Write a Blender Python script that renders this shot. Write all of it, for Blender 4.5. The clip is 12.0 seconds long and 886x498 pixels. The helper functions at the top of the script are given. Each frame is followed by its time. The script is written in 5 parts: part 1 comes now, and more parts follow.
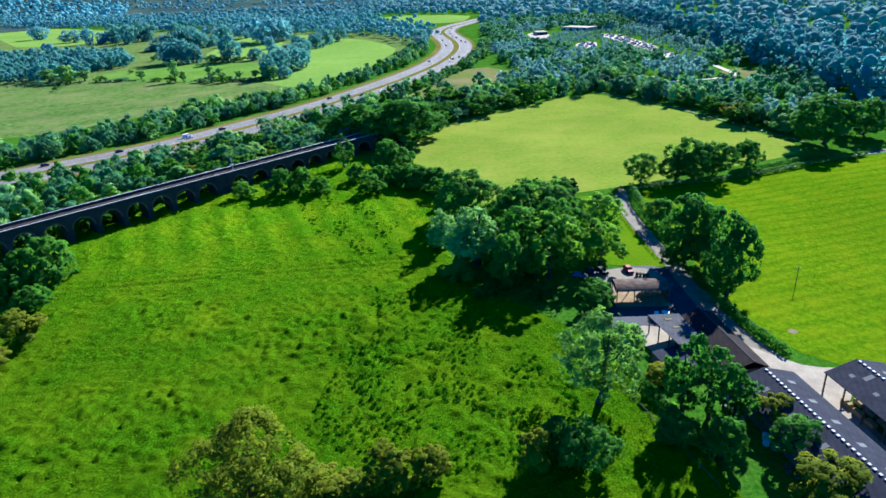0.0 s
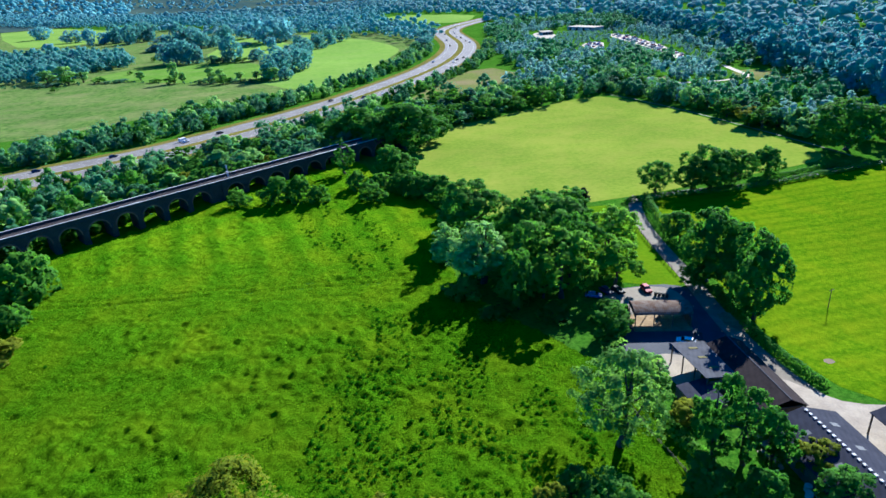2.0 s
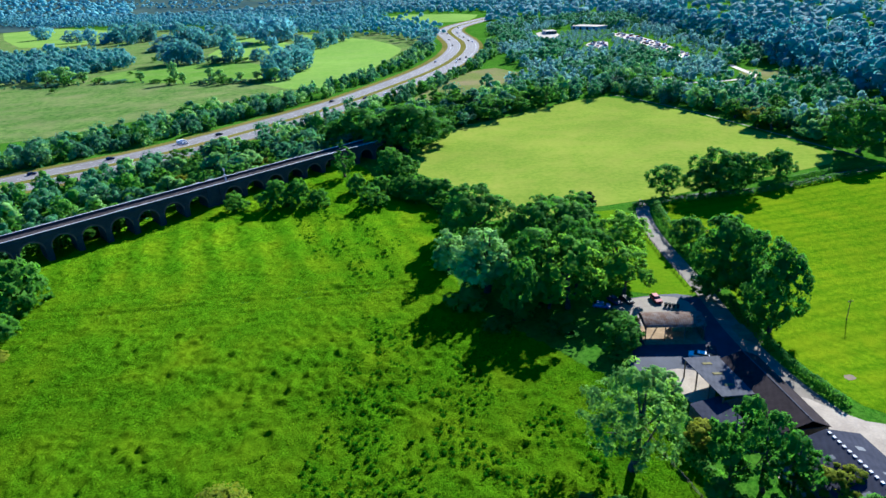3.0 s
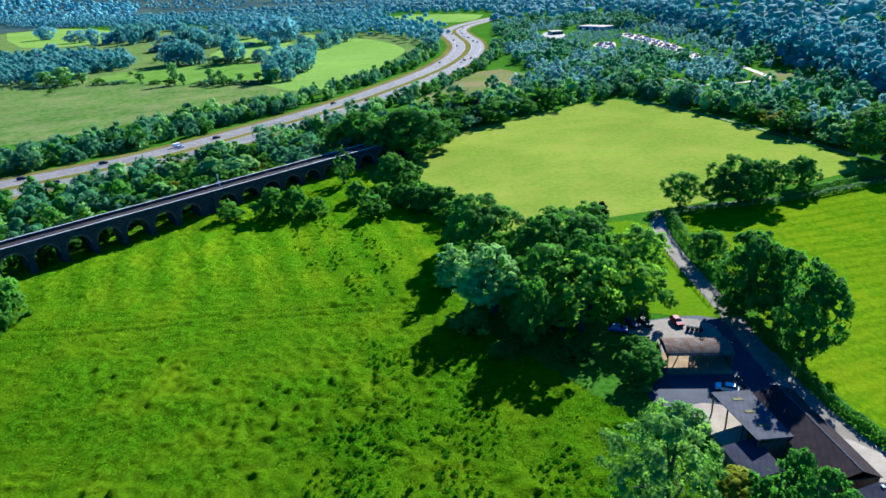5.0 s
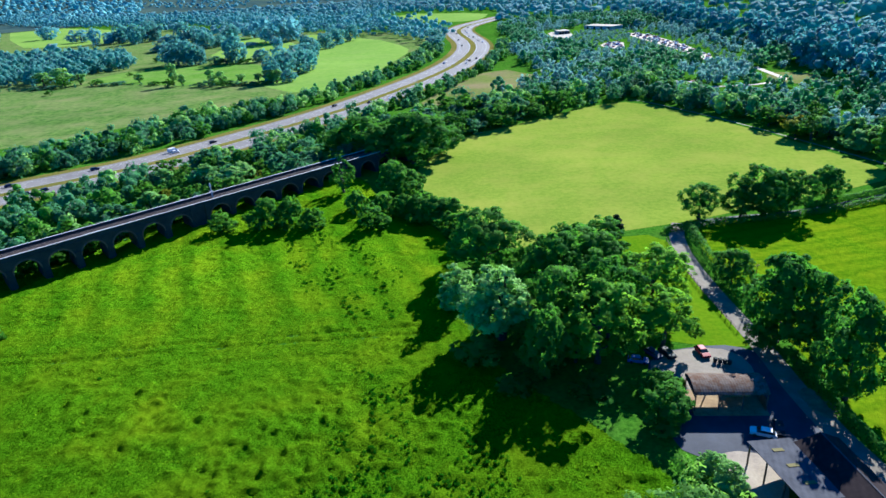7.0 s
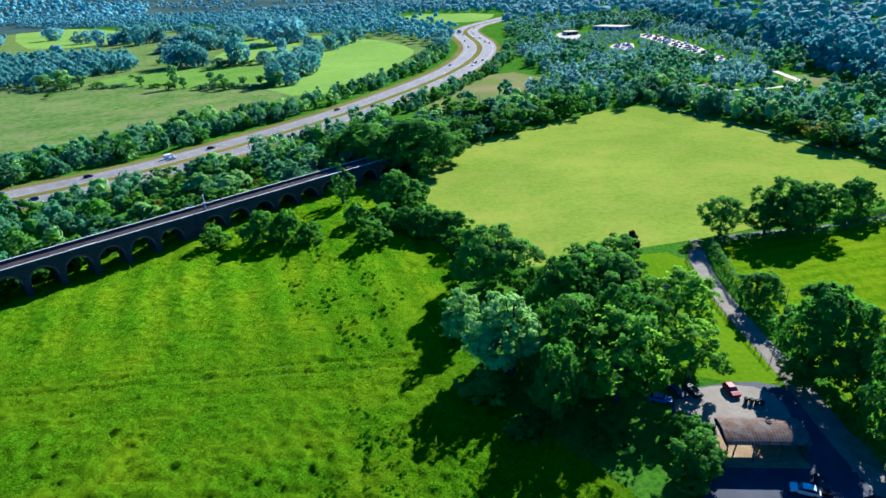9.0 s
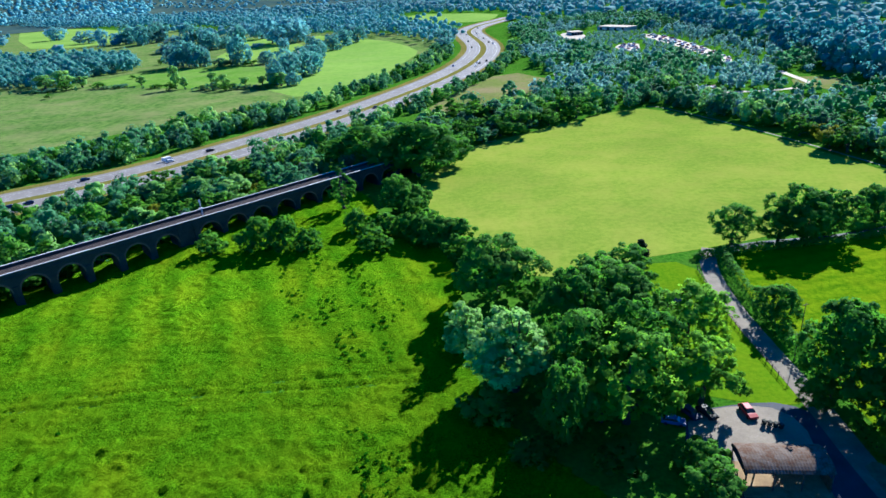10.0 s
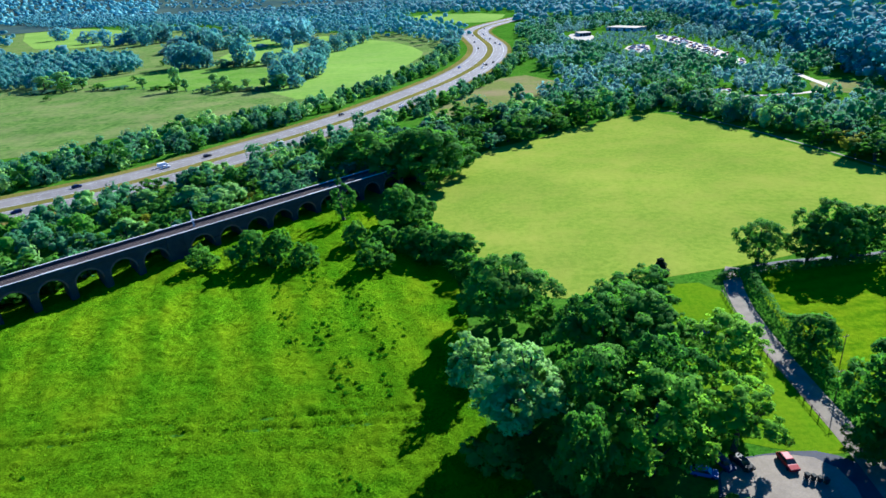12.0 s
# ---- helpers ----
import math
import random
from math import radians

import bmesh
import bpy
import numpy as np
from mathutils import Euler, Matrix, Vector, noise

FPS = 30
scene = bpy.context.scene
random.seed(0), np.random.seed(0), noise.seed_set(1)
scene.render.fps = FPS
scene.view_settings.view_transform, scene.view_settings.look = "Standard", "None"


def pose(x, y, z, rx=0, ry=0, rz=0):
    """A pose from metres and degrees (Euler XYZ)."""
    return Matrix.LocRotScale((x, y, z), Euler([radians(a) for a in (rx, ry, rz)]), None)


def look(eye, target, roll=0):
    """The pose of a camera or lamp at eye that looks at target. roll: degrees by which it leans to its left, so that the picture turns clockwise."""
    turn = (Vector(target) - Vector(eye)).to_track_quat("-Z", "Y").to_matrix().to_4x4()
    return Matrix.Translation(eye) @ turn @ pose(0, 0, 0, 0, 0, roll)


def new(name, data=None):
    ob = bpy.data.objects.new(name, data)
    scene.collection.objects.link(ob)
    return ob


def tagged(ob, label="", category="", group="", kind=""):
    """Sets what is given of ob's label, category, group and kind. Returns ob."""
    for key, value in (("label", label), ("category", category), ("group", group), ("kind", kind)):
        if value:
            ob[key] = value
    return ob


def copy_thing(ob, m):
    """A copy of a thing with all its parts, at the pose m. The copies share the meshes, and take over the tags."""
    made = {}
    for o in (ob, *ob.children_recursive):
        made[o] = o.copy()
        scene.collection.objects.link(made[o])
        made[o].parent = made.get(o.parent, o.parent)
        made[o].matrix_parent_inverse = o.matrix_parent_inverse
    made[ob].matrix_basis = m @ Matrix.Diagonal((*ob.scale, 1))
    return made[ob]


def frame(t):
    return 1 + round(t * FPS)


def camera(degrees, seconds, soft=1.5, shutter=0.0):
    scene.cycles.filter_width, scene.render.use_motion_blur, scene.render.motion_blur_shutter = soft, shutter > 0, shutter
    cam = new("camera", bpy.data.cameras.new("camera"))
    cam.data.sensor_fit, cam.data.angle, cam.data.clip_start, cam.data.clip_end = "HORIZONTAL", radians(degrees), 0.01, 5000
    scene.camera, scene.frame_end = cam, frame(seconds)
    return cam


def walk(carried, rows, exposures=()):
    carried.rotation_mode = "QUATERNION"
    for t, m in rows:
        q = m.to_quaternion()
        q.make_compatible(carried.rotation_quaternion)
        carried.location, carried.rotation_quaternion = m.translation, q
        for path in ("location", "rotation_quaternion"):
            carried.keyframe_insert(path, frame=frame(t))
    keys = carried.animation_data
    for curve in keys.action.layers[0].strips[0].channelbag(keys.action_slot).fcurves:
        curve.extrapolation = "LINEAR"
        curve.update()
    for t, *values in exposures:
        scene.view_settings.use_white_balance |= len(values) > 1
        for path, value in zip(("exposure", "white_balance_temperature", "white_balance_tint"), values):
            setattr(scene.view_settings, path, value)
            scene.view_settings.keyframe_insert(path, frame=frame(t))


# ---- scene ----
cam = camera(70.4, 12.0, 1.55)
PATH = [
    (0, (1.792, -2.675, 80.694), (1.678, -0.846, 79.893), -3.6),
    (0.5, (1.589, 0.449, 80.66), (1.471, 2.277, 79.859), -3.6),
    (1, (1.426, 3.584, 80.609), (1.305, 5.412, 79.808), -3.6),
    (1.5, (1.287, 6.778, 80.525), (1.163, 8.606, 79.723), -3.6),
    (2, (1.161, 9.982, 80.421), (1.035, 11.81, 79.619), -3.7),
    (2.5, (1.062, 13.172, 80.304), (0.932, 14.999, 79.5), -3.7),
    (3, (0.959, 16.332, 80.161), (0.825, 18.158, 79.358), -3.8),
    (5, (0.46, 28.896, 79.165), (0.313, 30.722, 78.363), -3.8),
    (5.5, (0.267, 32.27, 79.055), (0.117, 34.096, 78.253), -3.8),
    (6, (0.107, 35.673, 78.99), (-0.047, 37.498, 78.187), -3.9),
    (6.5, (-0.018, 39.051, 78.971), (-0.176, 40.875, 78.167), -3.9),
    (7, (-0.12, 42.443, 78.974), (-0.281, 44.267, 78.17), -3.9),
    (9, (-0.346, 55.512, 78.998), (-0.526, 57.335, 78.195), -4.0),
    (9.5, (-0.455, 58.742, 78.975), (-0.639, 60.564, 78.172), -4.0),
    (10, (-0.585, 61.912, 78.943), (-0.775, 63.734, 78.14), -4.0),
    (10.5, (-0.755, 65.126, 78.885), (-0.95, 66.947, 78.083), -4.0),
    (11, (-1.013, 68.377, 78.78), (-1.212, 70.198, 77.978), -4.0),
    (11.5, (-1.202, 71.633, 78.682), (-1.405, 73.453, 77.879), -4.0),
    (12, (-1.37, 74.903, 78.621), (-1.577, 76.724, 77.819), -4.0),
]
walk(cam, [(t, look(eye, target, roll)) for t, eye, target, roll in PATH],
     [(0, 1.42, 5250, 13), (12, 1.42, 5250, 13)])

# ---- world, sun, exposure ----
SUN_DIR = Vector((0.49, 0.87, 0.0)).normalized()      # on the ground, towards the sun
SUN_ELEV = radians(30)
world = bpy.data.worlds.new("sky")
scene.world = world
world.use_nodes = True
wn = world.node_tree.nodes
sky = wn.new("ShaderNodeTexSky")
sky.sky_type = "NISHITA"
sky.sun_disc = False
sky.sun_elevation = SUN_ELEV
sky.ozone_density = 10.0
sky.dust_density = 0.2
sky.altitude = 1500
sky.sun_rotation = math.atan2(SUN_DIR.x, SUN_DIR.y)
deep = wn.new("ShaderNodeHueSaturation")                  # a clear deep-blue sky
deep.inputs["Saturation"].default_value = 2.2
world.node_tree.links.new(sky.outputs[0], deep.inputs["Color"])
world.node_tree.links.new(deep.outputs[0], wn["Background"].inputs[0])
wn["Background"].inputs[1].default_value = 0.076
sun = new("sun", bpy.data.lights.new("sun", "SUN"))
sun.data.energy = 5.0
sun.data.angle = radians(0.5)
sun.data.color = (1.0, 0.93, 0.74)
sun.matrix_world = look(SUN_DIR * 400 + Vector((0, 0, 400 * math.tan(SUN_ELEV))), (0, 0, 0))
scene.view_settings.exposure = 0.0


# ---- materials ----
def material(name):
    m = bpy.data.materials.new(name)
    m.use_nodes = True
    nt = m.node_tree
    return m, nt.nodes, nt.links, nt.nodes["Principled BSDF"]


def noise_node(n, l, scale, detail=4, vec=None, rough=0.6):
    t = n.new("ShaderNodeTexNoise")
    t.inputs["Scale"].default_value = scale
    t.inputs["Detail"].default_value = detail
    t.inputs["Roughness"].default_value = rough
    if vec:
        l.new(vec, t.inputs["Vector"])
    return t.outputs[0]


def ramp(n, l, fac, lo, hi, a=0.35, b=0.65):
    r = n.new("ShaderNodeValToRGB")
    r.color_ramp.elements[0].position, r.color_ramp.elements[1].position = a, b
    r.color_ramp.elements[0].color, r.color_ramp.elements[1].color = (*lo, 1), (*hi, 1)
    l.new(fac, r.inputs[0])
    return r.outputs[0]


def mix(n, l, fac, a, b, mode="MIX"):
    m = n.new("ShaderNodeMix")
    m.data_type, m.blend_type = "RGBA", mode
    for sock, v in ((m.inputs["Factor"], fac), (m.inputs["A"], a), (m.inputs["B"], b)):
        if isinstance(v, (int, float)):
            sock.default_value = v
        elif isinstance(v, tuple):
            sock.default_value = (*v, 1)
        else:
            l.new(v, sock)
    return m.outputs["Result"]


def bump(n, l, p, height, strength, dist):
    b = n.new("ShaderNodeBump")
    b.inputs["Strength"].default_value = strength
    b.inputs["Distance"].default_value = dist
    l.new(height, b.inputs["Height"])
    l.new(b.outputs[0], p.inputs["Normal"])


def coords(n):
    return n.new("ShaderNodeNewGeometry").outputs["Position"]


def grass(name, dark, light, dry, fine=0.9, patch=0.09, broad=0.018, dryness=0.35, stripes=None, relief=0.25):
    """Turf: fine tufts, patches a few metres wide, broad tone of the field; stripes: (angle, spacing, strength)."""
    m, n, l, p = material(name)
    pos = coords(n)
    f = noise_node(n, l, fine, 6, pos, 0.72)
    c = ramp(n, l, f, dark, light, 0.4, 0.6)
    d = noise_node(n, l, patch, 4, pos, 0.65)
    c = mix(n, l, ramp(n, l, d, (0, 0, 0), (dryness,) * 3, 0.42, 0.68), c, dry)
    b = noise_node(n, l, broad, 3, pos)
    c = mix(n, l, 1.0, c, ramp(n, l, b, (0.84, 0.88, 0.84), (1.12, 1.07, 1.08), 0.35, 0.65), "MULTIPLY")
    if stripes:
        mp = n.new("ShaderNodeMapping")
        mp.inputs["Rotation"].default_value = (0, 0, radians(stripes[0]))
        l.new(pos, mp.inputs["Vector"])
        w = n.new("ShaderNodeTexWave")
        w.inputs["Scale"].default_value = 0.314 / stripes[1]
        w.inputs["Distortion"].default_value = 5
        w.inputs["Detail"].default_value = 3
        w.inputs["Detail Scale"].default_value = 0.4
        l.new(mp.outputs[0], w.inputs["Vector"])
        fac = stripes[2]
        if len(stripes) > 3:                                  # only beyond the track across the field
            sep = n.new("ShaderNodeSeparateXYZ")
            l.new(pos, sep.inputs[0])
            mr = n.new("ShaderNodeMapRange")
            mr.inputs["From Min"].default_value, mr.inputs["From Max"].default_value = stripes[3], stripes[3] + 14
            mr.inputs["To Min"].default_value, mr.inputs["To Max"].default_value = 0.12, fac
            l.new(sep.outputs[1], mr.inputs[0])
            fac = mr.outputs[0]
        if len(stripes) > 3:                                  # near side of it darkened, its dimmer light put into the colour
            near_dim = n.new("ShaderNodeMapRange")
            near_dim.inputs["From Min"].default_value, near_dim.inputs["From Max"].default_value = stripes[3] - 40, stripes[3] + 40
            near_dim.inputs["To Min"].default_value, near_dim.inputs["To Max"].default_value = 1.0, 0.0
            l.new(sep.outputs[1], near_dim.inputs[0])
            c = mix(n, l, near_dim.outputs[0], c, mix(n, l, 1.0, c, (0.68, 0.72, 0.7), "MULTIPLY"))
        c = mix(n, l, fac, c, ramp(n, l, w.outputs[0], (0.45, 0.66, 0.5), (1.15, 1.08, 1.1), 0.1, 0.55), "MULTIPLY")
    l.new(c, p.inputs["Base Color"])
    p.inputs["Roughness"].default_value = 0.95
    p.inputs["Specular IOR Level"].default_value = 0.0
    bump(n, l, p, f, 1.0, relief)
    return m


def leaf(name, dark, light, through_col, translucency=0.35, gloss=0.25, scale=0.35, sheen=0.0):
    m, n, l, p = material(name)
    pos = coords(n)
    info = n.new("ShaderNodeObjectInfo")
    f = noise_node(n, l, scale, 4, pos)
    c = ramp(n, l, f, dark, light, 0.32, 0.68)
    h = n.new("ShaderNodeHueSaturation")
    mr = n.new("ShaderNodeMapRange")
    mr.inputs["To Min"].default_value, mr.inputs["To Max"].default_value = 0.75, 1.2
    l.new(info.outputs["Random"], mr.inputs[0])
    l.new(mr.outputs[0], h.inputs["Value"])
    mr2 = n.new("ShaderNodeMapRange")
    mr2.inputs["To Min"].default_value, mr2.inputs["To Max"].default_value = 0.515, 0.485
    l.new(info.outputs["Random"], mr2.inputs[0])
    l.new(mr2.outputs[0], h.inputs["Hue"])
    l.new(c, h.inputs["Color"])
    l.new(h.outputs[0], p.inputs["Base Color"])
    p.inputs["Roughness"].default_value = 0.8
    p.inputs["Specular IOR Level"].default_value = gloss
    p.inputs["Sheen Weight"].default_value = sheen
    p.inputs["Sheen Roughness"].default_value = 0.4
    t = n.new("ShaderNodeBsdfTranslucent")
    t.inputs[0].default_value = (*through_col, 1)
    ms = n.new("ShaderNodeMixShader")
    ms.inputs[0].default_value = translucency
    l.new(p.outputs[0], ms.inputs[1])
    l.new(t.outputs[0], ms.inputs[2])
    l.new(ms.outputs[0], n["Material Output"].inputs[0])
    return m


def surface(name, a, b, scale=0.6, rough=0.8, metal=0.0, relief=0.02, fine=8.0, stain=(0.7, 0.7, 0.7), spec=0.4):
    """A weathered hard surface in two tones, with stains and grain."""
    m, n, l, p = material(name)
    pos = coords(n)
    f = noise_node(n, l, scale, 6, pos, 0.65)
    c = ramp(n, l, f, a, b, 0.35, 0.65)
    g = noise_node(n, l, fine, 3, pos)
    c = mix(n, l, 0.6, c, ramp(n, l, g, stain, (1.1, 1.1, 1.1), 0.3, 0.7), "MULTIPLY")
    l.new(c, p.inputs["Base Color"])
    p.inputs["Roughness"].default_value = rough
    p.inputs["Metallic"].default_value = metal
    p.inputs["Specular IOR Level"].default_value = spec
    if relief:
        bump(n, l, p, g, 0.6, relief)
    return m


def plain(name, col, rough=0.5, metal=0.0):
    m, n, l, p = material(name)
    p.inputs["Base Color"].default_value = (*col, 1)
    p.inputs["Roughness"].default_value = rough
    p.inputs["Metallic"].default_value = metal
    return m


def corrugated(name, a, b, angle, pitch=0.6, rough=0.55, metal=0.0, rust=None, spec=0.4):
    """Profiled sheet with ribs across the given angle, patches of dirt or rust."""
    m, n, l, p = material(name)
    pos = coords(n)
    f = noise_node(n, l, 0.5, 6, pos, 0.7)
    c = ramp(n, l, f, a, b, 0.35, 0.65)
    if rust:
        r = noise_node(n, l, 0.9, 6, pos, 0.75)
        c = mix(n, l, ramp(n, l, r, (0, 0, 0), (1, 1, 1), 0.45, 0.6), c, rust)
    mp = n.new("ShaderNodeMapping")
    mp.inputs["Rotation"].default_value = (0, 0, radians(angle))
    l.new(pos, mp.inputs["Vector"])
    w = n.new("ShaderNodeTexWave")
    w.inputs["Scale"].default_value = 0.314 / pitch
    l.new(mp.outputs[0], w.inputs["Vector"])
    c = mix(n, l, 0.5, c, ramp(n, l, w.outputs[0], (0.85, 0.85, 0.86), (1.05, 1.05, 1.05), 0.1, 0.7), "MULTIPLY")
    l.new(c, p.inputs["Base Color"])
    p.inputs["Roughness"].default_value = rough
    p.inputs["Metallic"].default_value = metal
    p.inputs["Specular IOR Level"].default_value = spec
    bump(n, l, p, w.outputs[0], 0.45, 0.03)
    return m


M = {
    "ground": grass("rough_grass", (0.02317, 0.093, 0.005952), (0.06014, 0.167, 0.01116), (0.09204, 0.161, 0.02232)),
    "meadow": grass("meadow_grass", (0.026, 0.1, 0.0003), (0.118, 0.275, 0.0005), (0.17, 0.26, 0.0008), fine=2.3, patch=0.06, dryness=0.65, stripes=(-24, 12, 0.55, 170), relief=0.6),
    "pale": grass("grazed_grass", (0.151, 0.222, 0.0229), (0.201, 0.265, 0.0315), (0.245, 0.262, 0.0429), fine=0.45, patch=0.06, dryness=0.6, relief=0.15),
    "pasture": grass("pasture_grass", (0.0621, 0.141, 0.0006), (0.121, 0.209, 0.0008), (0.157, 0.204, 0.002), fine=0.6, dryness=0.6, stripes=(72.7, 5, 0.3), relief=0.3),
    "lawn": grass("lawn_grass", (0.0727, 0.165, 0.00186), (0.111, 0.206, 0.00248), (0.151, 0.195, 0.00496), relief=0.1),
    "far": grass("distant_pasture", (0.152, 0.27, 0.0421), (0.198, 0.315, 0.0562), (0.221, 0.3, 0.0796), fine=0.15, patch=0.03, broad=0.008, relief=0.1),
    "rough": grass("fallow_grass", (0.113, 0.149, 0.0372), (0.17, 0.198, 0.0496), (0.212, 0.167, 0.093), fine=0.4, patch=0.03, dryness=0.8, relief=0.2),
    "marsh": grass("marsh_grass", (0.0528, 0.116, 0.0225), (0.132, 0.21, 0.045), (0.185, 0.2, 0.0749), fine=0.22, patch=0.035, broad=0.012, dryness=0.8, relief=0.6),
    "strip": grass("strip_field_grass", (0.0826, 0.186, 0.0214), (0.128, 0.248, 0.0322), (0.16, 0.236, 0.0571), fine=0.2, patch=0.04, dryness=0.7, relief=0.2),
    "verge": grass("dry_verge_grass", (0.0918, 0.0992, 0.0186), (0.177, 0.155, 0.0372), (0.226, 0.161, 0.062), relief=0.15),
    "tuft": leaf("rush_tufts", (0.0104, 0.0806, 0.00124), (0.0313, 0.143, 0.00248), (0.0418, 0.186, 0.00248), 0.35, 0.0, 0.2),
    "blade": leaf("grass_blades", (0.05, 0.15, 0.0003), (0.19, 0.33, 0.0006), (0.19, 0.36, 0.0006), 0.4, 0.0, 1.1),
    "oak": leaf("oak_leaves", (0.0323, 0.114, 0.016), (0.0892, 0.246, 0.03), (0.128, 0.387, 0.026), 0.4, 0.05),
    "willow": leaf("willow_leaves", (0.136, 0.287, 0.0686), (0.306, 0.54, 0.154), (0.288, 0.575, 0.103), 0.38, 0.05),
    "airy": leaf("crack_willow_leaves", (0.09, 0.2, 0.035), (0.2, 0.37, 0.075), (0.24, 0.47, 0.05), 0.42, 0.05),
    "ash": leaf("ash_leaves", (0.0862, 0.211, 0.018), (0.184, 0.378, 0.032), (0.253, 0.54, 0.03), 0.42, 0.05),
    "bushleaf": leaf("hawthorn_leaves", (0.032, 0.115, 0.014), (0.095, 0.25, 0.024), (0.145, 0.4, 0.022), 0.4, 0.05),
    "gold": leaf("turning_leaves", (0.11, 0.15, 0.008), (0.2, 0.24, 0.014), (0.3, 0.34, 0.016), 0.4, 0.05),
    # Next two: blue and brightness added for haze; sallow is pale by itself too.
    "wood": leaf("belt_haze_leaves", (0.0324, 0.12, 0.06), (0.0765, 0.22, 0.096), (0.117, 0.37, 0.12), 0.42, 0.05, 0.09, 0.15),
    "sallow": leaf("sallow_haze_leaves", (0.117, 0.26, 0.228), (0.198, 0.36, 0.324), (0.216, 0.44, 0.384), 0.48, 0.05, 0.05, 0.2),
    # Distant woods: the teal tint is haze put into the leaf colour.
    "beech": leaf("far_haze_leaves", (0.0878, 0.239, 0.252), (0.152, 0.358, 0.377), (0.164, 0.439, 0.465), 0.48, 0.05, 0.03, 0.2),
    # Far hedgerow trees and hill forest: leaves blued as haze thickens with distance.
    "midwood": leaf("mid_haze_leaves", (0.0495, 0.161, 0.156), (0.099, 0.27, 0.25), (0.129, 0.391, 0.328), 0.45, 0.05, 0.05, 0.15),
    "hillbeech": leaf("hill_haze_leaves", (0.051, 0.182, 0.202), (0.102, 0.299, 0.314), (0.128, 0.425, 0.42), 0.45, 0.05, 0.04, 0.15),
    # Skyline trees carry the strongest haze tint in their base colour.
    "far_hill": leaf("skyline_haze_leaves", (0.162, 0.378, 0.428), (0.23, 0.476, 0.535), (0.23, 0.504, 0.535), 0.5, 0.05, 0.01),
    "conifer": leaf("conifer_needles", (0.00496, 0.0186, 0.00868), (0.0124, 0.031, 0.0124), (0.0124, 0.0372, 0.0124), 0.1, 0.05),
    # Backdrop land: blue haze mixed into the grass tones.
    "hazed_land": grass("hazed_land", (0.031, 0.062, 0.062), (0.0465, 0.0837, 0.0806), (0.093, 0.13, 0.0806), fine=0.02, patch=0.006, broad=0.002, dryness=0.7, relief=0.1),
    "bark": surface("bark", (0.0372, 0.031, 0.0217), (0.093, 0.0744, 0.0558), 2.0, 0.95, 0, 0.06, 12),
    # Tarmac darkened and blued to stand in for the yard's shade.
    "tarmac": surface("worn_shaded_tarmac", (0.0234, 0.028, 0.045), (0.045, 0.052, 0.075), 0.15, 0.8, 0, 0.01, 4, spec=0.25),
    "motorway": surface("motorway_surface", (0.155, 0.14, 0.13), (0.205, 0.187, 0.172), 0.05, 0.8, 0, 0.005, 1.5, (0.85, 0.85, 0.85), 0.2),
    "concrete": surface("pale_concrete", (0.25, 0.2, 0.15), (0.36, 0.3, 0.225), 0.25, 0.85, 0, 0.01, 3),
    "parking": surface("worn_grey_hardstanding", (0.16, 0.13, 0.1), (0.23, 0.19, 0.145), 0.2, 0.85, 0, 0.01, 3),
    "gravel": surface("gravel_lane", (0.13, 0.108, 0.082), (0.21, 0.175, 0.13), 0.3, 0.9, 0, 0.03, 6),
    "earth": surface("bare_earth", (0.13, 0.09, 0.05), (0.24, 0.18, 0.1), 0.4, 0.95, 0, 0.04, 5),
    # Brick tone lowered to stand in for the shade on the backlit faces.
    "brick": surface("dark_brick", (0.0315, 0.0238, 0.0224), (0.0595, 0.0434, 0.0378), 0.35, 0.9, 0, 0.03, 5),
    "redbrick": surface("red_brick", (0.136, 0.062, 0.0434), (0.211, 0.105, 0.0682), 0.5, 0.9, 0, 0.02, 6),
    "coping": surface("stone_coping", (0.42, 0.4, 0.4), (0.58, 0.56, 0.55), 0.8, 0.7, 0, 0.01, 5),
    "ballast": surface("rail_ballast", (0.0434, 0.0279, 0.0279), (0.0806, 0.0527, 0.0496), 0.8, 0.95, 0, 0.05, 4),
    "steel": surface("weathered_steel", (0.0992, 0.0868, 0.0806), (0.174, 0.155, 0.143), 1.5, 0.5, 0.6, 0, 8),
    "timber": surface("grey_timber", (0.0744, 0.0589, 0.0434), (0.149, 0.118, 0.0868), 1.2, 0.85, 0, 0.01, 9),
    "paint": plain("white_paint", (0.465, 0.465, 0.459), 0.6),
    "roof_blue": corrugated("slate_blue_sheet", (0.0209, 0.0232, 0.0372), (0.0372, 0.0395, 0.057), 14, 1.0, 0.9, spec=0.08),
    "roof_brown": corrugated("brown_sheet", (0.0165, 0.0112, 0.0128), (0.0315, 0.0225, 0.0232), 14, 1.0, 0.9, spec=0.08),
    "roof_grey": corrugated("grey_fibre_cement_sheet", (0.0465, 0.0488, 0.0595), (0.0744, 0.0765, 0.0896), 14, 1.0, 0.9, spec=0.1),
    "roof_rust": corrugated("rusted_corrugated_iron", (0.104, 0.08, 0.064), (0.16, 0.124, 0.1), 0, 0.5, 0.9, 0, (0.096, 0.052, 0.032), spec=0.1),
    "skylight": plain("grimy_rooflight", (0.13, 0.135, 0.14), 0.9),
    "skylight_y": plain("yellowed_rooflight", (0.124, 0.105, 0.031), 0.95),
    "hay": surface("hay", (0.248, 0.186, 0.0806), (0.36, 0.285, 0.136), 1.0, 0.95, 0, 0.06, 8),
